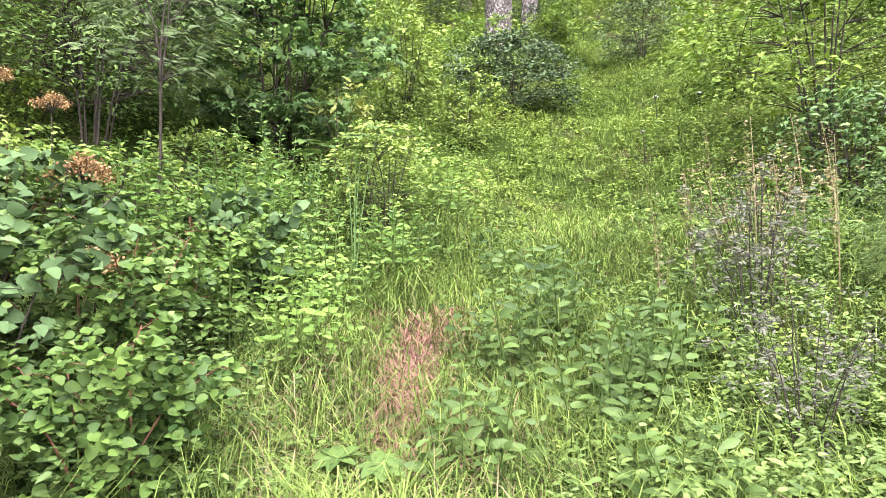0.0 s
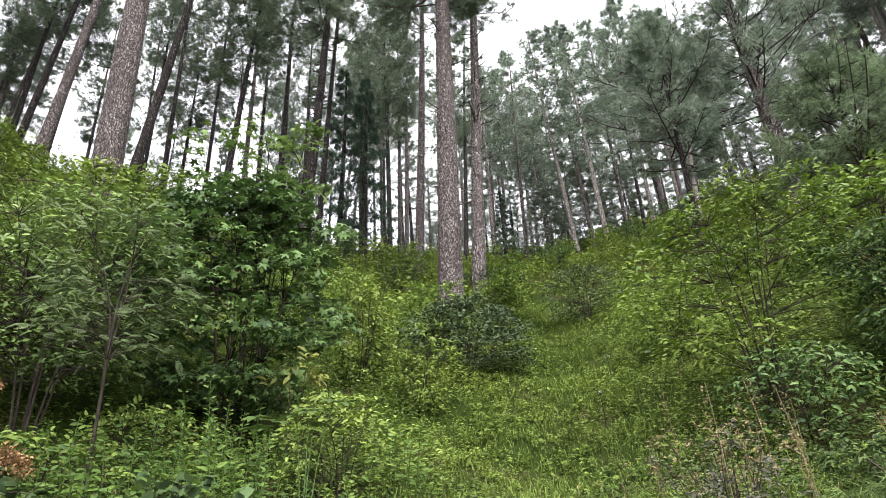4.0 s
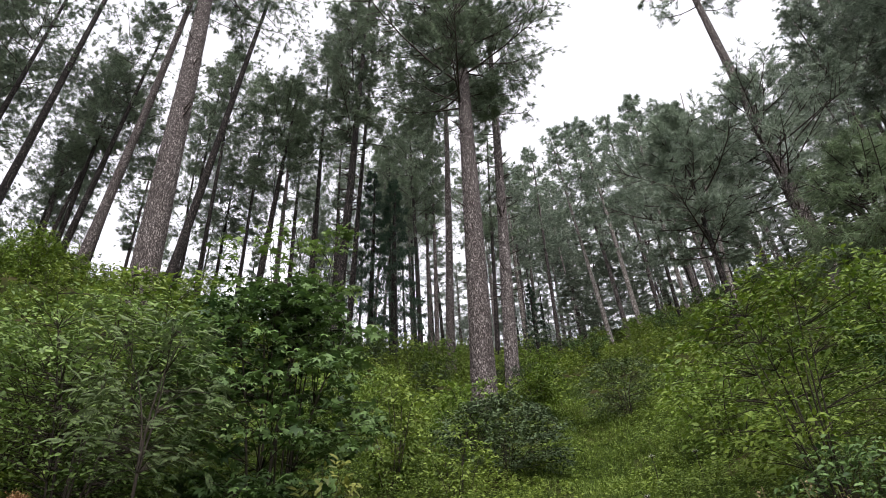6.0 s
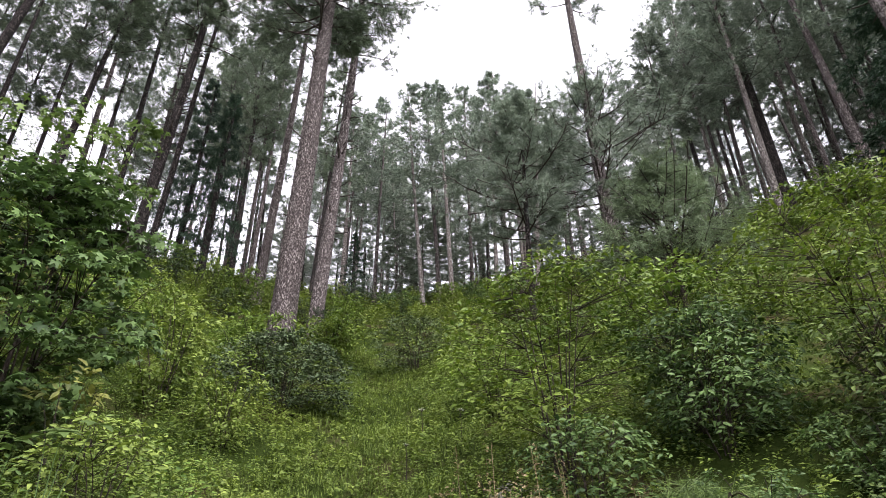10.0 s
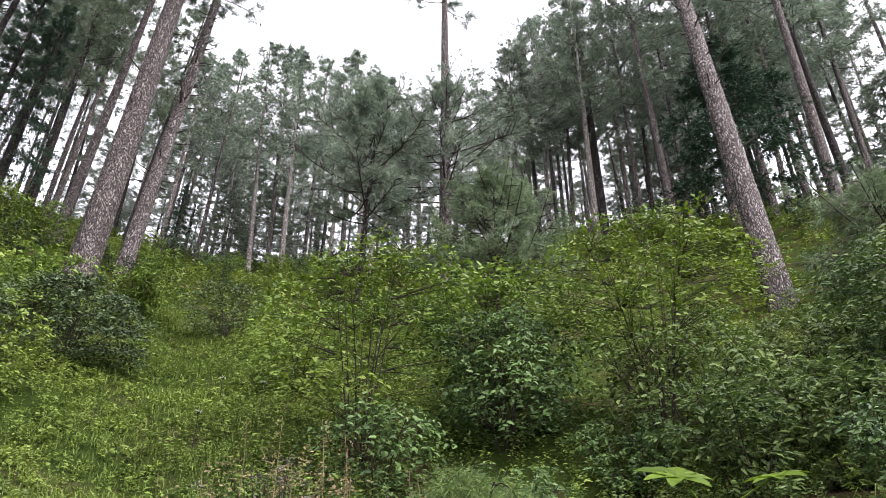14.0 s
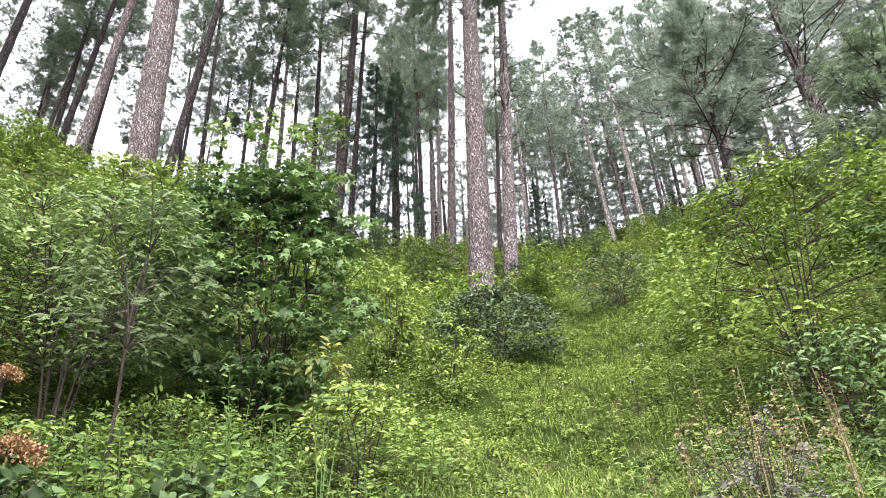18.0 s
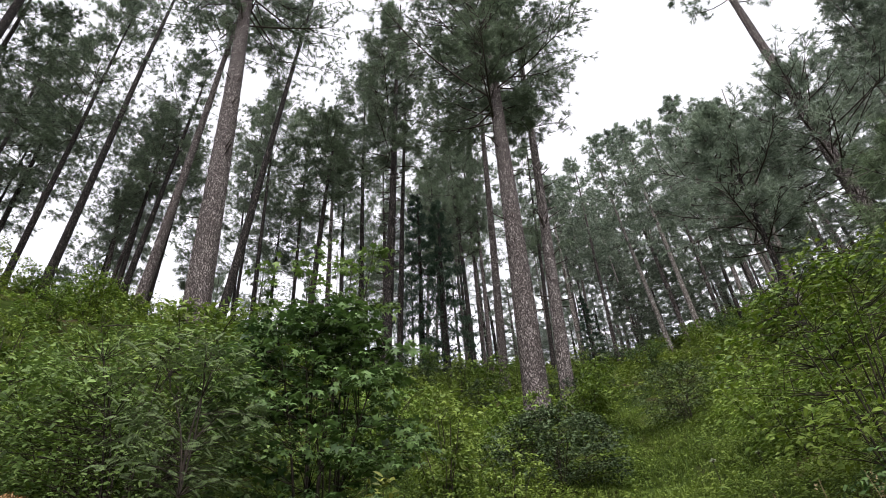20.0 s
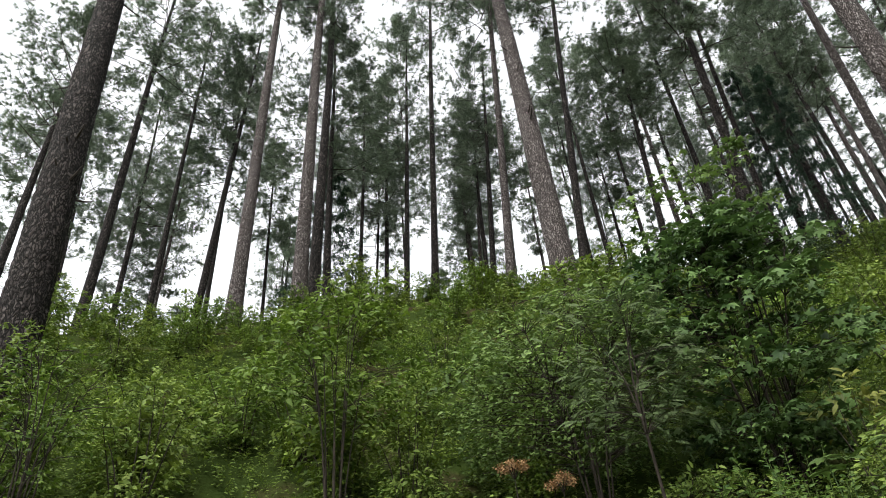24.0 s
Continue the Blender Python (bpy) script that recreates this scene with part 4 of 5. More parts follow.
shrub("yellowing_plant", -1.14, 5.07, shrub_meshes(13, 0.3, 0.16, 0.76, 3, 12, 9, 0.09, 0.42, True, droop=0.2, thick=0.006), LEAF_GOLD, "young plant with yellowing leaves", sink=-.05)

shrub("leafy_shrub", -6.1, 1.1, shrub_meshes(18, 0.95, 0.7, 0.8, 6, 320, 20, 0.052, 0.5, droop=0.3, thick=0.009), LEAF_FEATHER, "green shrub at the foot of a dark trunk")
shrub("leafy_shrub", -6.6, 2.4, shrub_meshes(19, 0.85, 0.6, 0.65, 6, 300, 20, 0.052, 0.5, droop=0.3, thick=0.009), HERB, "green shrub on the steep slope")
LOW_SHRUB = [shrub_meshes(25, 0.55, 0.4, 0.42, 4, 150, 20, 0.052, 0.48, droop=0.35, thick=0.007, split=False), shrub_meshes(26, 0.5, 0.36, 0.36, 4, 140, 20, 0.046, 0.5, droop=0.3, thick=0.007, split=False)]
for k, (x, y, sc) in enumerate([(4.35, 2.55, 1.15), (3.0, 3.35, .9), (5.15, 2.25, 1.2), (4.6, 1.55, 1.1), (6.1, 1.75, 1.2), (5.2, 0.8, 1.2), (2.35, 3.6, .7), (6.9, 2.6, 1.2), (5.6, 2.9, 1.2), (4.3, 3.4, 1.0)]):
    shrub("low_shrub", x, y, LOW_SHRUB[k % 2], (LEAF_MID, LEAF_DARK)[k % 2], "low green shrub in the shade of taller ones", "low shrubs", 47 * k % 80 - 40, sc)
SLOPE_SHRUBS = [(shrub_meshes(20, 0.75, 0.5, 0.5, 4, 150, 14, 0.062, 0.52, fine=None, thick=0.008, split=False), LEAF_FEATHER, "leafy green shrub on the slope"),
                (shrub_meshes(21, 0.6, 0.6, 0.6, 4, 140, 13, 0.066, 0.52, fine=None, thick=0.008, split=False), HERB, "upright shrub with mid-green leaves on the slope"),
                (shrub_meshes(22, 0.9, 0.45, 0.45, 4, 160, 14, 0.055, 0.48, fine=None, thick=0.008, split=False), LEAF_BUSH, "low grey-green shrub on the slope"),
                (shrub_meshes(23, 0.55, 0.5, 0.55, 4, 130, 12, 0.07, 0.55, fine=None, thick=0.008, split=False), LEAF_YELLOW, "yellow-green shrub on the slope"),
                (shrub_meshes(24, 0.7, 0.45, 0.5, 4, 140, 13, 0.068, 0.5, fine=None, thick=0.008, split=False), LEAF_DARK, "dark green shrub on the slope")]


def thicket(n, az0, az1, r0, r1, gap, seed, kinds, size=(0.7, 1.25)):
    g = random.Random(seed)
    made, tries = 0, 0
    while made < n and tries < 3000:
        tries += 1
        a, r = radians(g.uniform(az0, az1)), math.sqrt(g.uniform(r0 * r0, r1 * r1))
        x, y = r * math.sin(a), r * math.cos(a)
        if on_path(x, y) < 1.5 or (58 < math.degrees(a) < 69 and r < 12) or min((x - p) ** 2 + (y - q) ** 2 for p, q in taken) < gap * gap:
            continue
        taken.append((x, y))
        made += 1
        me, mat, label = SLOPE_SHRUBS[g.choice(kinds)]
        shrub("shrub", x, y, me, mat, label, turn=g.uniform(-40, 40), scale=g.uniform(*size))


def on_path(x, y):
    """Distance from the middle of the grassy strip, in half-widths."""
    y = np.asarray(y, float)
    mid = np.interp(y, [1.2, 2.5, 5, 8.5, 12], [-0.35, -0.25, 0.75, 1.85, 2.2])
    half = np.interp(y, [1.2, 4, 8, 12], [0.45, 0.85, 0.75, 0.35])
    return np.abs(np.asarray(x, float) - mid) / half + np.where(y > 12.5, 5, 0)


thicket(60, -92, -22, 5.5, 15, 0.8, 21, (0, 0, 1, 1, 3))
thicket(22, -22, 12, 6.0, 17, 1.0, 22, (0, 0, 1, 1, 2))
thicket(34, 22, 90, 7.0, 20, 1.1, 23, (0, 1, 2, 3, 4))
thicket(24, -60, 80, 17, 30, 1.6, 24, (0, 1, 2, 4), (1.0, 1.6))


# ---- young pines ----
def young_pine(x, y, h, reach, seed, label, branches=40, tufts=26, mat=None, blade=0.0036, size=0.13, count=26):
    tree = root("young_pine", (x, y, float(height(x, y)) - 0.05), label, "young pine", "young pines")
    limbs, lv = pine_crown(seed, h, reach, h * 0.08, h * 0.92, branches, tufts, count, size, blade, "fir", 0.9)
    part("trunk", trunk_mesh(h, 0.03 + 0.02 * h, (0, 0), seed, 8, 8), TWIG, tree)
    part("branchwork", limbs, TWIG, tree, kind="stuff")
    part("crown", lv, mat or NEEDLE_YOUNG, tree)
    return tree


young_pine(7.15, 8.5, 3.3, 1.8, 31, "young pine with soft grey-green needles", 70, 44, NEEDLE_SOFT, 0.009, 0.19, 14)
young_pine(10.7, 3.2, 2.4, 1.5, 32, "young pine with soft green needles on the slope", 56, 30, NEEDLE_SOFT, 0.009, 0.19, 12)
young_pine(2.14, 2.76, 0.76, 0.38, 33, "knee-high young pine with long fresh needles", 44, 22)


# ---- undergrowth ----
def undergrowth(name, mat, label, n, az0, az1, r0, r1, tall, leaves_, leaf, width, fine, seed, path_keep=0.12):
    """Herbs: every plant a little column of leaves."""
    g = np.random.default_rng(seed)
    a, r = np.radians(g.uniform(az0, az1, n)), np.sqrt(g.uniform(r0 * r0, r1 * r1, n))
    x, y = r * np.sin(a), r * np.cos(a)
    keep = (on_path(x, y) > 1.0 + 0.25 * g.normal(size=n)) | (g.random(n) < path_keep)
    bare = ((x + 0.38) * 7.0) ** 2 + ((y - 2.98) * 1.8) ** 2 < 0.8
    # sparse in the shade under the shrubs
    bare |= (a > 0.62) & (a < 1.4) & (r > 2.0) & (r < 5.6) & (g.random(n) < 0.6)
    x, y = x[keep & ~bare], y[keep & ~bare]
    n = len(x)
    patch = 0.7 + 0.45 * np.sin(1.9 * x + 0.7 * y) * np.sin(1.6 * y - 0.8 * x)
    h = g.uniform(tall[0], tall[1], n) * patch * np.clip(on_path(x, y) / 1.6, 0.35, 1)
    k = leaves_
    foot = np.stack([x, y, height(x, y)], 1)
    lean = g.normal(size=(n, 2)) * 0.22
    t = g.random((n, k)) ** 0.7
    hh = h[:, None] * t
    base = np.repeat(foot[:, None], k, 1)
    base[..., 0] += lean[:, :1] * hh
    base[..., 1] += lean[:, 1:] * hh
    base[..., 2] += hh
    base = base.reshape(-1, 3)
    ang = g.uniform(0, 2 * np.pi, len(base))
    ax = np.stack([np.cos(ang), np.sin(ang), g.normal(0.25, 0.3, len(base))], 1)
    down = -unit(base * [1, 1, 0])
    up = np.array([0, 0, 0.9]) + 0.5 * down + g.normal(size=(len(base), 3)) * 0.35
    L = leaf * g.uniform(0.55, 1.3, len(base)) * np.repeat(g.uniform(0.7, 1.35, n), k)
    base += unit(ax) * L[:, None] * 0.35
    lv = Leaves()
    lv.add(base, ax, up, L, L * width, fine=fine)
    me = lv.mesh(name)
    me.materials.append(mat)
    return tagged(new(name, me), label, "undergrowth", kind="stuff")


undergrowth("undergrowth", LEAF_MID, "small weeds round the camera", 1600, -100, 100, 0.9, 2.8, (0.06, 0.26), 20, 0.028, 0.5, False, 50, 0.35)
undergrowth("undergrowth", LEAF_MID, "knee-high leafy green herbs by the camera", 5200, -95, 95, 1.6, 5.4, (0.12, 0.44), 24, 0.030, 0.48, False, 51, 0.75)
undergrowth("undergrowth", HERB, "dense green herbs covering the slope", 9000, -95, 95, 5.0, 11, (0.2, 0.58), 26, 0.040, 0.50, None, 52, 0.85)
undergrowth("undergrowth", HERB_FAR, "green weeds and low scrub below the pines", 9500, -95, 95, 10.5, 28, (0.25, 0.75), 16, 0.085, 0.52, None, 53)
undergrowth("undergrowth", HERB_FAR, "green scrub high on the wooded slope", 2200, -8, 90, 27, 62, (0.4, 1.2), 16, 0.20, 0.55, None, 54)
undergrowth("undergrowth", LEAF_MID, "low weeds on the slope below the camera", 4200, 88, 272, 0.8, 9, (0.1, 0.4), 12, 0.075, 0.5, None, 55)


undergrowth("undergrowth", HERB, "small fresh herbs among the grass of the hollow", 5200, -14, 36, 2.3, 11, (0.10, 0.34), 20, 0.026, 0.5, None, 56, 1.0)


def grass(name, mat, label, n, seed, where, tall, width, arch=(0.5, 1.85)):
    g = np.random.default_rng(seed)
    a, r = np.radians(g.uniform(where[3], where[4], n)), where[0] + (where[1] - where[0]) * g.random(n) ** 0.8
    x, y = r * np.sin(a), r * np.cos(a)
    p = on_path(x, y)
    keep = (p < 1.15 + 0.3 * g.random(n)) | (g.random(n) < where[2])
    bare = ((x + 0.38) * 7.0) ** 2 + ((y - 2.98) * 1.8) ** 2 < 0.7
    keep &= ~bare | (g.random(n) < (0.8 if "dead" in name else 0.28))
    x, y = x[keep], y[keep]
    n = len(x)
    clump = 0.75 + 0.35 * np.sin(5 * x + 2 * y) * np.sin(4.3 * y - 2 * x)
    L = g.uniform(*tall, n) * clump
    ang = g.uniform(0, 2 * np.pi, n)
    o = np.stack([np.cos(ang), np.sin(ang), 0 * ang], 1)
    s = np.stack([-np.sin(ang), np.cos(ang), 0 * ang], 1) * (width * g.uniform(0.6, 1.3, n) * (1 + np.hypot(x, y) * 0.16))[:, None] / 2
    foot = np.stack([x, y, height(x, y) - 0.02], 1)
    bend = g.uniform(*arch, n)[:, None]
    z = np.array([0, 0, 1.0])
    p1 = foot + (z * 0.5 + o * 0.12 * bend) * L[:, None]
    p2 = foot + (z * (0.85 - 0.2 * bend) + o * 0.42 * bend) * L[:, None]
    p3 = foot + (z * (0.98 - 0.50 * bend) + o * 0.85 * bend) * L[:, None]
    v = np.stack([foot - s, foot + s, p1 + s, p1 - s, p2 + s * 0.8, p2 - s * 0.8, p3 + s * 0.08, p3 - s * 0.08], 1).reshape(-1, 3)
    b = 8 * np.arange(n)[:, None]
    f = np.concatenate([b + [[0, 1, 2, 3]], b + [[3, 2, 4, 5]], b + [[5, 4, 6, 7]]])
    me = mesh_of(name, v, f)
    me.materials.append(mat)
    return tagged(new(name, me), label, "grass", kind="stuff")


grass("grass", GRASS, "fresh green grass along the trodden hollow", 70000, 61, (1.1, 4.6, 0.45, -90, 90), (0.10, 0.44), 0.0032)
grass("grass", GRASS, "green grass strip higher in the hollow", 42000, 62, (3.8, 12.8, 0.22, -14, 32), (0.09, 0.27), 0.0036)
grass("grass", GRASS, "short trodden grass round the standing place", 4200, 66, (0.2, 1.4, 1.0, -180, 180), (0.04, 0.16), 0.0034)
grass("grass", GRASS, "green grass on the slope below", 11000, 67, (0.9, 6.0, 1.0, 88, 272), (0.08, 0.34), 0.0034)
grass("dry_grass", STRAW, "straw-coloured dry grass stalks", 8000, 63, (1.1, 5, 0.20, -90, 90), (0.10, 0.34), 0.0028)
grass("dry_grass", STRAW, "dry bleached grass tangled along the track", 2600, 64, (1.7, 3.6, 0.03, -24, 2), (0.10, 0.30), 0.0034, (0.9, 1.95))
grass("dead_stems", LITTER, "reddish dead stems lying on the bare earth", 5200, 65, (2.3, 3.7, 0.0, -11, -3), (0.05, 0.16), 0.0036, (1.75, 1.95))


# ---- plants by the camera ----
for k, (x, y, rx, zc, s_) in enumerate([(-1.50, 2.35, .48, .42, 1), (-1.95, 1.95, .5, .45, 1), (-1.20, 1.85, .42, .32, 1), (-2.35, 2.75, .55, .5, 1), (-1.45, 3.05, .45, .42, 1), (-1.55, 1.35, .4, .35, 1)]):
    shrub("bramble", x, y, shrub_meshes(200 + k, rx, zc * 0.75, zc, 5, 220, 12, 0.040, 0.82, True, flat=0.5, droop=0.2, thick=0.006), LEAF_ROUND, "bramble with rounded light green leaves", "brambles beside the camera", wood_mat=RED_STEM)
for k, (x, y, rx, zc) in enumerate([(-2.2, 3.65, .5, .40), (-2.95, 3.3, .55, .40), (-3.4, 2.6, .6, .42), (-1.9, 4.3, .45, .40), (-0.75, 4.6, .45, .4)]):
    shrub("leafy_shrub", x, y, sapling_meshes(220 + k, rx, 0.02, zc * 1.8, 6, 130, 15, 0.048, 0.52, "plain", thick=0.008, spray_size=0.14), HERB, "leafy green shrub with pointed leaves", "leafy shrubs in the hollow")
for k, (x, y, rx, h) in enumerate([(-1.25, 3.75, .36, .85), (-0.95, 3.5, .30, .6), (-1.65, 3.55, .34, .95), (-1.45, 4.2, .36, .95), (-0.6, 4.0, .28, .6), (-2.45, 3.15, .34, .75), (-1.30, 3.05, .30, .7), (-1.95, 3.25, .30, .9), (-0.35, 4.9, .32, .6), (-2.6, 4.0, .36, .7), (-0.9, 2.9, .24, .5)]):
    shrub("leafy_shoots", x, y, shoot_meshes(300 + k, rx, h, 24, 0.060), LEAF_SHOOT, "clump of upright shoots with fresh green leaf pairs", "leafy shoots in the hollow", 23 * k % 60 - 30, wood_mat=LEAF_MID)
for k, (x, y, rx, h) in enumerate([(0.08, 3.05, .22, .60), (0.42, 2.55, .24, .56), (0.70, 2.72, .22, .55), (-0.10, 2.30, .20, .44), (0.35, 3.35, .22, .55), (0.58, 2.05, .20, .42), (0.22, 3.75, .22, .52)] ):
    shrub("nettle_plant", x, y, shoot_meshes(240 + k, rx, h, 15, 0.075, 0.52, 0.06, True), LEAF_BIG, "soft green weed with broad pointed leaves", "weeds along the track", 31 * k % 60 - 30, wood_mat=LEAF_BIG)
GREY_BUSH = shrub_meshes(260, .5, .5, .55, 7, 120, 12, 0.034, 0.42, droop=0.1, thick=0.005, flat=0.9)
shrub("withered_shrub", 1.20, 3.0, GREY_BUSH, LEAF_GREY, "withered shrub with grey leaves and brown twigs", "withered shrubs", 10, 0.8)
shrub("withered_shrub", 1.02, 2.25, GREY_BUSH, LEAF_GREY, "small withered grey shrub in tall grass", "withered shrubs", 80, 0.65)
shrub("withered_shrub", 1.50, 3.65, shrub_meshes(261, .5, .3, .35, 12, 150, 8, 0.025, 0.4, droop=0.1, thick=0.004, flat=0.9), STRAW, "withered brown twiggy shrub with dry leaves", "withered shrubs")


for k, (x, y, rx, zc) in enumerate([(-2.05, 2.70, .5, .52), (-1.75, 2.0, .45, .55), (-1.35, 3.25, .3, .5)]):
    shrub("climbing_shrub", x, y, shrub_meshes(270 + k, rx, zc * 0.5, zc, 4, 60, 7, 0.064, 0.9, True, flat=0.6, droop=0.3, thick=0.006), LEAF_VINE, "dark-stemmed climber with large pale blue-green leaves", "climbers over the brambles", wood_mat=TWIG)


def palmate(reach, fingers, seed, dip=0.25):
    """One hand-shaped leaf, flat, seven or so leaflets round its stalk."""
    g = np.random.default_rng(seed)
    a = np.linspace(-2.5, 2.5, fingers) + g.normal(size=fingers) * 0.08
    ax = np.stack([np.cos(a), np.sin(a), 0 * a + 0.05], 1)
    L = reach * (0.65 + 0.35 * np.cos(a * 0.55)) * g.uniform(0.9, 1.1, fingers)
    lv = Leaves()
    lv.add(np.zeros((fingers, 3)), ax, np.array([0, 0, 1.0]) + g.normal(size=(fingers, 3)) * 0.12, L, L * 0.52, fine=True, droop=dip)
    return lv.mesh("leaf")


def palmate_plant(x, y, z, leaves_, reach, mat, label, seed, fingers=7):
    """Several hand-shaped leaves on stalks from one foot, their tops near level z."""
    g = random.Random(seed)
    foot = float(height(x, y))
    p = root("broad_leaved_plant", (x, y, foot), label, "plant", "plants with large leaves")
    h = max(0.12, z - foot)
    for k in range(leaves_):
        a = 2.4 * k + g.uniform(-.4, .4)
        r = reach * (0.5 + 0.9 * g.random()) if leaves_ > 1 else 0.02
        top = Vector((math.cos(a) * r, math.sin(a) * r, h * g.uniform(0.82, 1.0) if leaves_ > 2 else h))
        t = Tubes()
        t.add(curve((0, 0, -0.05), (top.x * 0.2, top.y * 0.2, h * 0.6), tuple(top), 6), np.linspace(0.005, 0.002, 6), 5)
        part("stalk", t.mesh("stalk"), LEAF_DARK, p)
        leaf = part("leaf", palmate(reach * g.uniform(0.8, 1.1), fingers, seed + k, 0.14 if leaves_ > 1 else 0.08), mat, p)
        leaf.matrix_basis = Matrix.Translation(top) @ Matrix.Rotation(0.3, 4, "X") @ Matrix.Rotation(a, 4, "Z") @ Matrix.Rotation(g.uniform(0.0, 0.25), 4, "Y")


palmate_plant(-0.80, 3.72, 2.62, 4, 0.13, LEAF_BIG, "plant with large pale green hand-shaped leaves", 5)
palmate_plant(-1.08, 3.85, 2.56, 3, 0.12, LEAF_BIG, "plant with large green hand-shaped leaves", 15)
palmate_plant(-0.55, 2.15, 0.98, 2, 0.13, LEAF_BIG, "small plant with fresh hand-shaped leaves", 45, 8)


def forked_seedling(x, y, fork, tops, label):
    """A thin stem that forks into leaf stalks; tops: place, reach and turn of each hand-shaped leaf."""
    foot = float(height(x, y))
    p = root("broad_leaved_plant", (x, y, foot), label, "plant", "plants with large leaves")
    knot = np.array([0.0, 0.0, fork - foot])
    t = Tubes()
    t.add(curve((0, 0, -0.05), (0.015, 0.01, knot[2] * 0.5), knot, 6), np.linspace(0.007, 0.005, 6), 6)
    part("stem", t.mesh("stem"), TWIG, p)
    for k, (tx, ty, tz, reach, turn, tip) in enumerate(tops):
        top = np.array([tx - x, ty - y, tz - foot])
        t = Tubes()
        t.add(curve(knot, (knot + top) / 2 + [0, 0, 0.02], top, 6), np.linspace(0.005, 0.003, 6), 5)
        part("stalk", t.mesh("stalk"), LEAF_LIME, p)
        leaf = part("leaf", palmate(reach, 7, 25 + k, 0.12), LEAF_LIME, p, "large lime-green hand-shaped leaf")
        leaf.matrix_basis = Matrix.Translation(top) @ Matrix.Rotation(radians(turn), 4, "Z") @ Matrix.Rotation(radians(tip), 4, "Y")


forked_seedling(2.62, 1.68, 1.88, [(2.62, 1.82, 2.07, 0.20, 60, -24), (2.80, 1.48, 2.04, 0.16, 10, -14)], "seedling with two bright lime hand-shaped leaves")


def seed_head(x, y, z, size, mat, label, name="seed_head_plant", grains=840):
    """A tall stalk with a flat umbel of small grains."""
    g = np.random.default_rng(int(abs(x * 1000)))
    foot = float(height(x, y))
    h = max(0.3, z - foot)
    p = root(name, (x, y, foot), label, "plant", "umbel plants")
    t = Tubes()
    t.add(curve((0, 0, -0.05), (0.02, 0.01, h * 0.5), (0, 0, h * 0.9), 6), np.linspace(0.006, 0.003, 6), 5)
    part("stalk", t.mesh("stalk"), TWIG, p)
    rays, lv = Tubes(), Leaves()
    for k in range(14):
        a = 2.4 * k
        r = size * math.sqrt((k + 0.5) / 14)
        e = np.array([math.cos(a) * r, math.sin(a) * r, h + g.normal() * size * 0.12 - 0.3 * r])
        rays.add([[0, 0, h * 0.9], [e[0] * 0.6, e[1] * 0.6, h - 0.01], e], [0.002, 0.0015, 0.001], 3)
        n = grains // 14
        q = e + g.normal(size=(n, 3)) * size * 0.15
        lv.add(q, g.normal(size=(n, 3)), np.array([0, 0, 1.0]) + g.normal(size=(n, 3)) * 0.4, np.full(n, size * 0.13), np.full(n, size * 0.11))
    part("umbel_frame", rays.mesh("umbel_frame"), TWIG, p, kind="stuff")
    part("umbel", lv.mesh("umbel"), mat, p, kind="stuff")


for x, y, z, s_ in [(-2.77, 3.33, 2.86, .10), (-1.94, 2.86, 2.20, .13), (-1.61, 2.43, 1.72, .10), (-2.5, 3.45, 2.72, .09)]:
    seed_head(x, y, z, s_, SEED, "tall stalk with an orange-brown seed head")
for x, y, s_ in [(1.6, 6.2, .03), (2.0, 7.1, .035), (2.3, 6.6, .03), (3.1, 8.6, .05), (3.0, 7.4, .04)]:
    seed_head(x, y, float(height(x, y)) + 0.36, s_, PETAL, "small white-flowered umbel in the grass", "white_flower", 130)


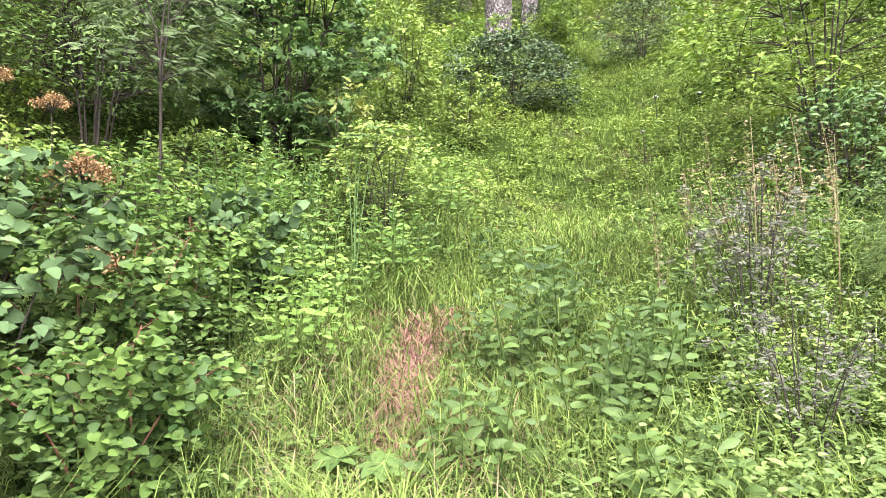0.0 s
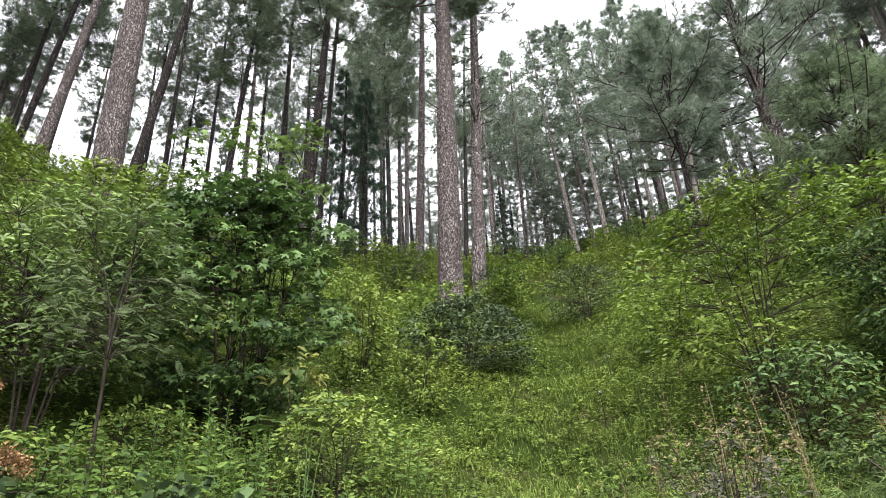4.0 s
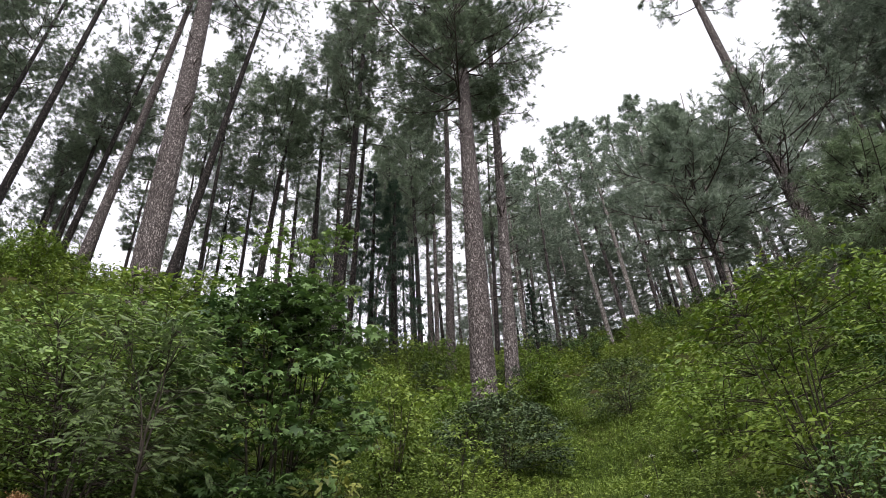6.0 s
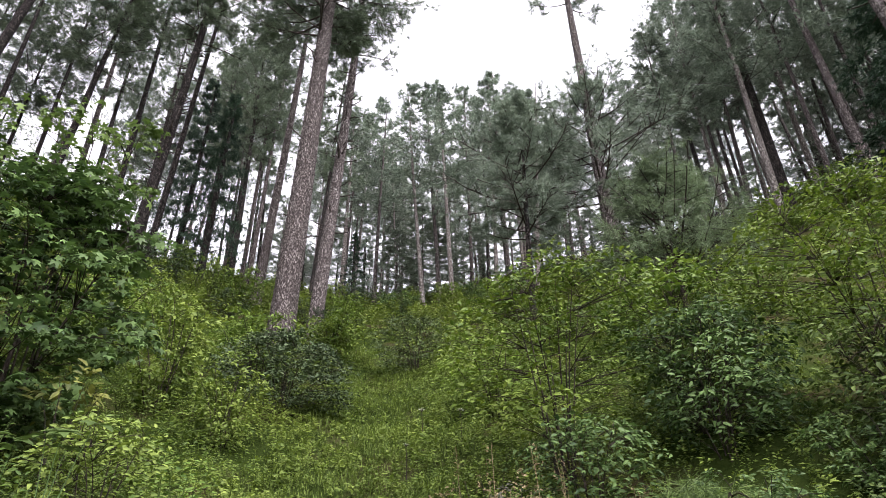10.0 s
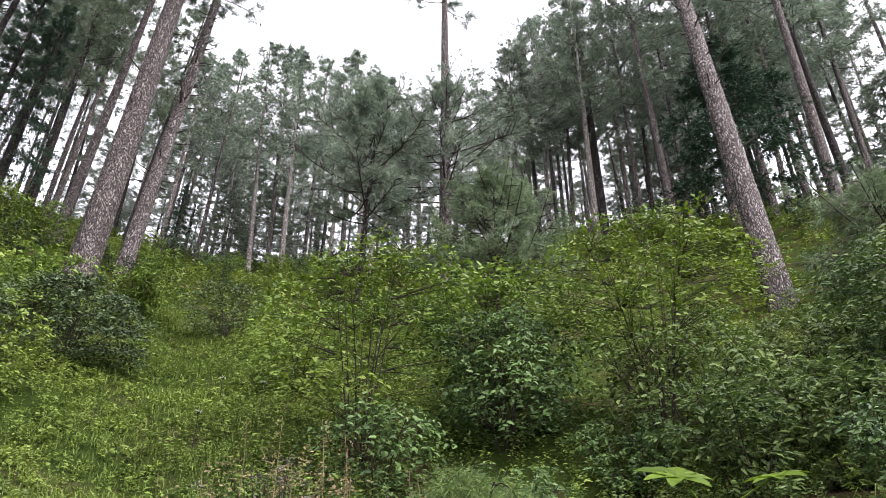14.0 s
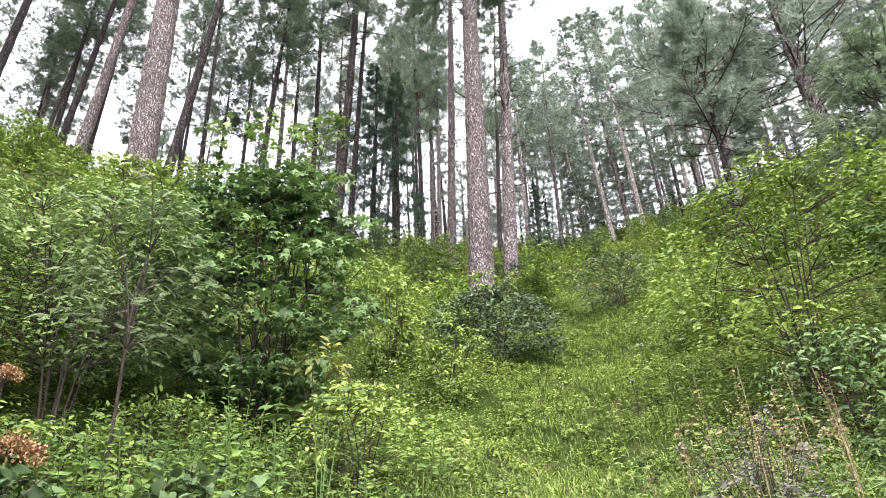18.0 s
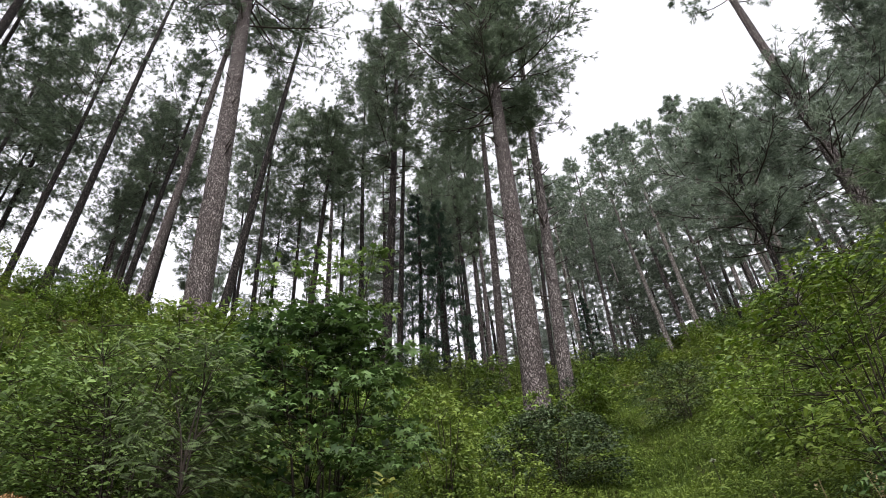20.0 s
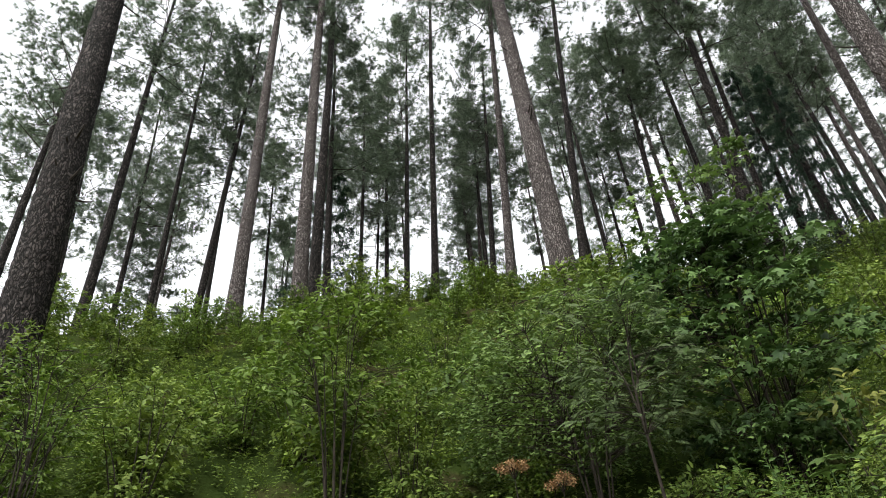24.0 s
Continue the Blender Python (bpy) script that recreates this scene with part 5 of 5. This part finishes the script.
def dry_stalk(x, y, h, seed):
    g = np.random.default_rng(seed)
    p = root("dry_stalk", (x, y, float(height(x, y))), "dry straw-coloured weed stalk", "plant", "dry stalks")
    t, lv = Tubes(), Leaves()
    t.add(curve((0, 0, -0.05), (0.03, 0, h * 0.5), (0.04 * g.normal(), 0.04 * g.normal(), h), 7), np.linspace(0.004, 0.0015, 7), 5)
    part("stalk", t.mesh("stalk"), STRAW, p)
    n = 60
    z = h * g.uniform(0.45, 1.0, n)
    q = np.stack([g.normal(size=n) * 0.012, g.normal(size=n) * 0.012, z], 1)
    lv.add(q, g.normal(size=(n, 3)) + [0, 0, 0.8], np.array([1.0, 0, 0]) + g.normal(size=(n, 3)), np.full(n, 0.016), np.full(n, 0.007))
    part("seed_spike", lv.mesh("seed_spike"), STRAW, p, kind="stuff")


for k, (x, y, h) in enumerate([(1.44, 4.12, .75), (1.77, 3.62, .8), (1.86, 3.5, .55), (1.2, 3.9, .5), (1.9, 4.0, .45), (2.2, 3.2, .6), (0.9, 3.4, .4), (1.35, 3.3, .95), (1.62, 3.05, .85), (1.73, 2.57, .85), (1.34, 2.99, .8), (0.97, 3.11, .78), (0.81, 3.14, .76), (1.30, 3.05, .7), (1.84, 3.43, .78)]):
    dry_stalk(x, y, h, 400 + k)


def stone(x, y, size, seed):
    bm = bmesh.new()
    bmesh.ops.create_icosphere(bm, subdivisions=3, radius=size)
    for v in bm.verts:
        v.co *= 1 + 0.35 * noise.noise(v.co / size * 0.9 + Vector((seed, 0, 0))) + 0.08 * noise.noise(v.co / size * 4)
        v.co.z *= 0.6
    me = bpy.data.meshes.new("stone")
    bm.to_mesh(me)
    bm.free()
    me.materials.append(STONE)
    ob = new("stone", me)
    ob.location = (x, y, float(height(x, y)) + size * 0.15)
    tagged(ob, "weathered pale grey stone half sunk in grass", "stone", "stones")


for k, (x, y, s_) in enumerate([(1.04, 3.68, .08), (0.92, 3.5, .06), (1.15, 3.45, .05), (-0.72, 1.72, .06), (-0.55, 1.62, .04), (0.78, 3.3, .05)]):
    stone(x, y, s_, k)
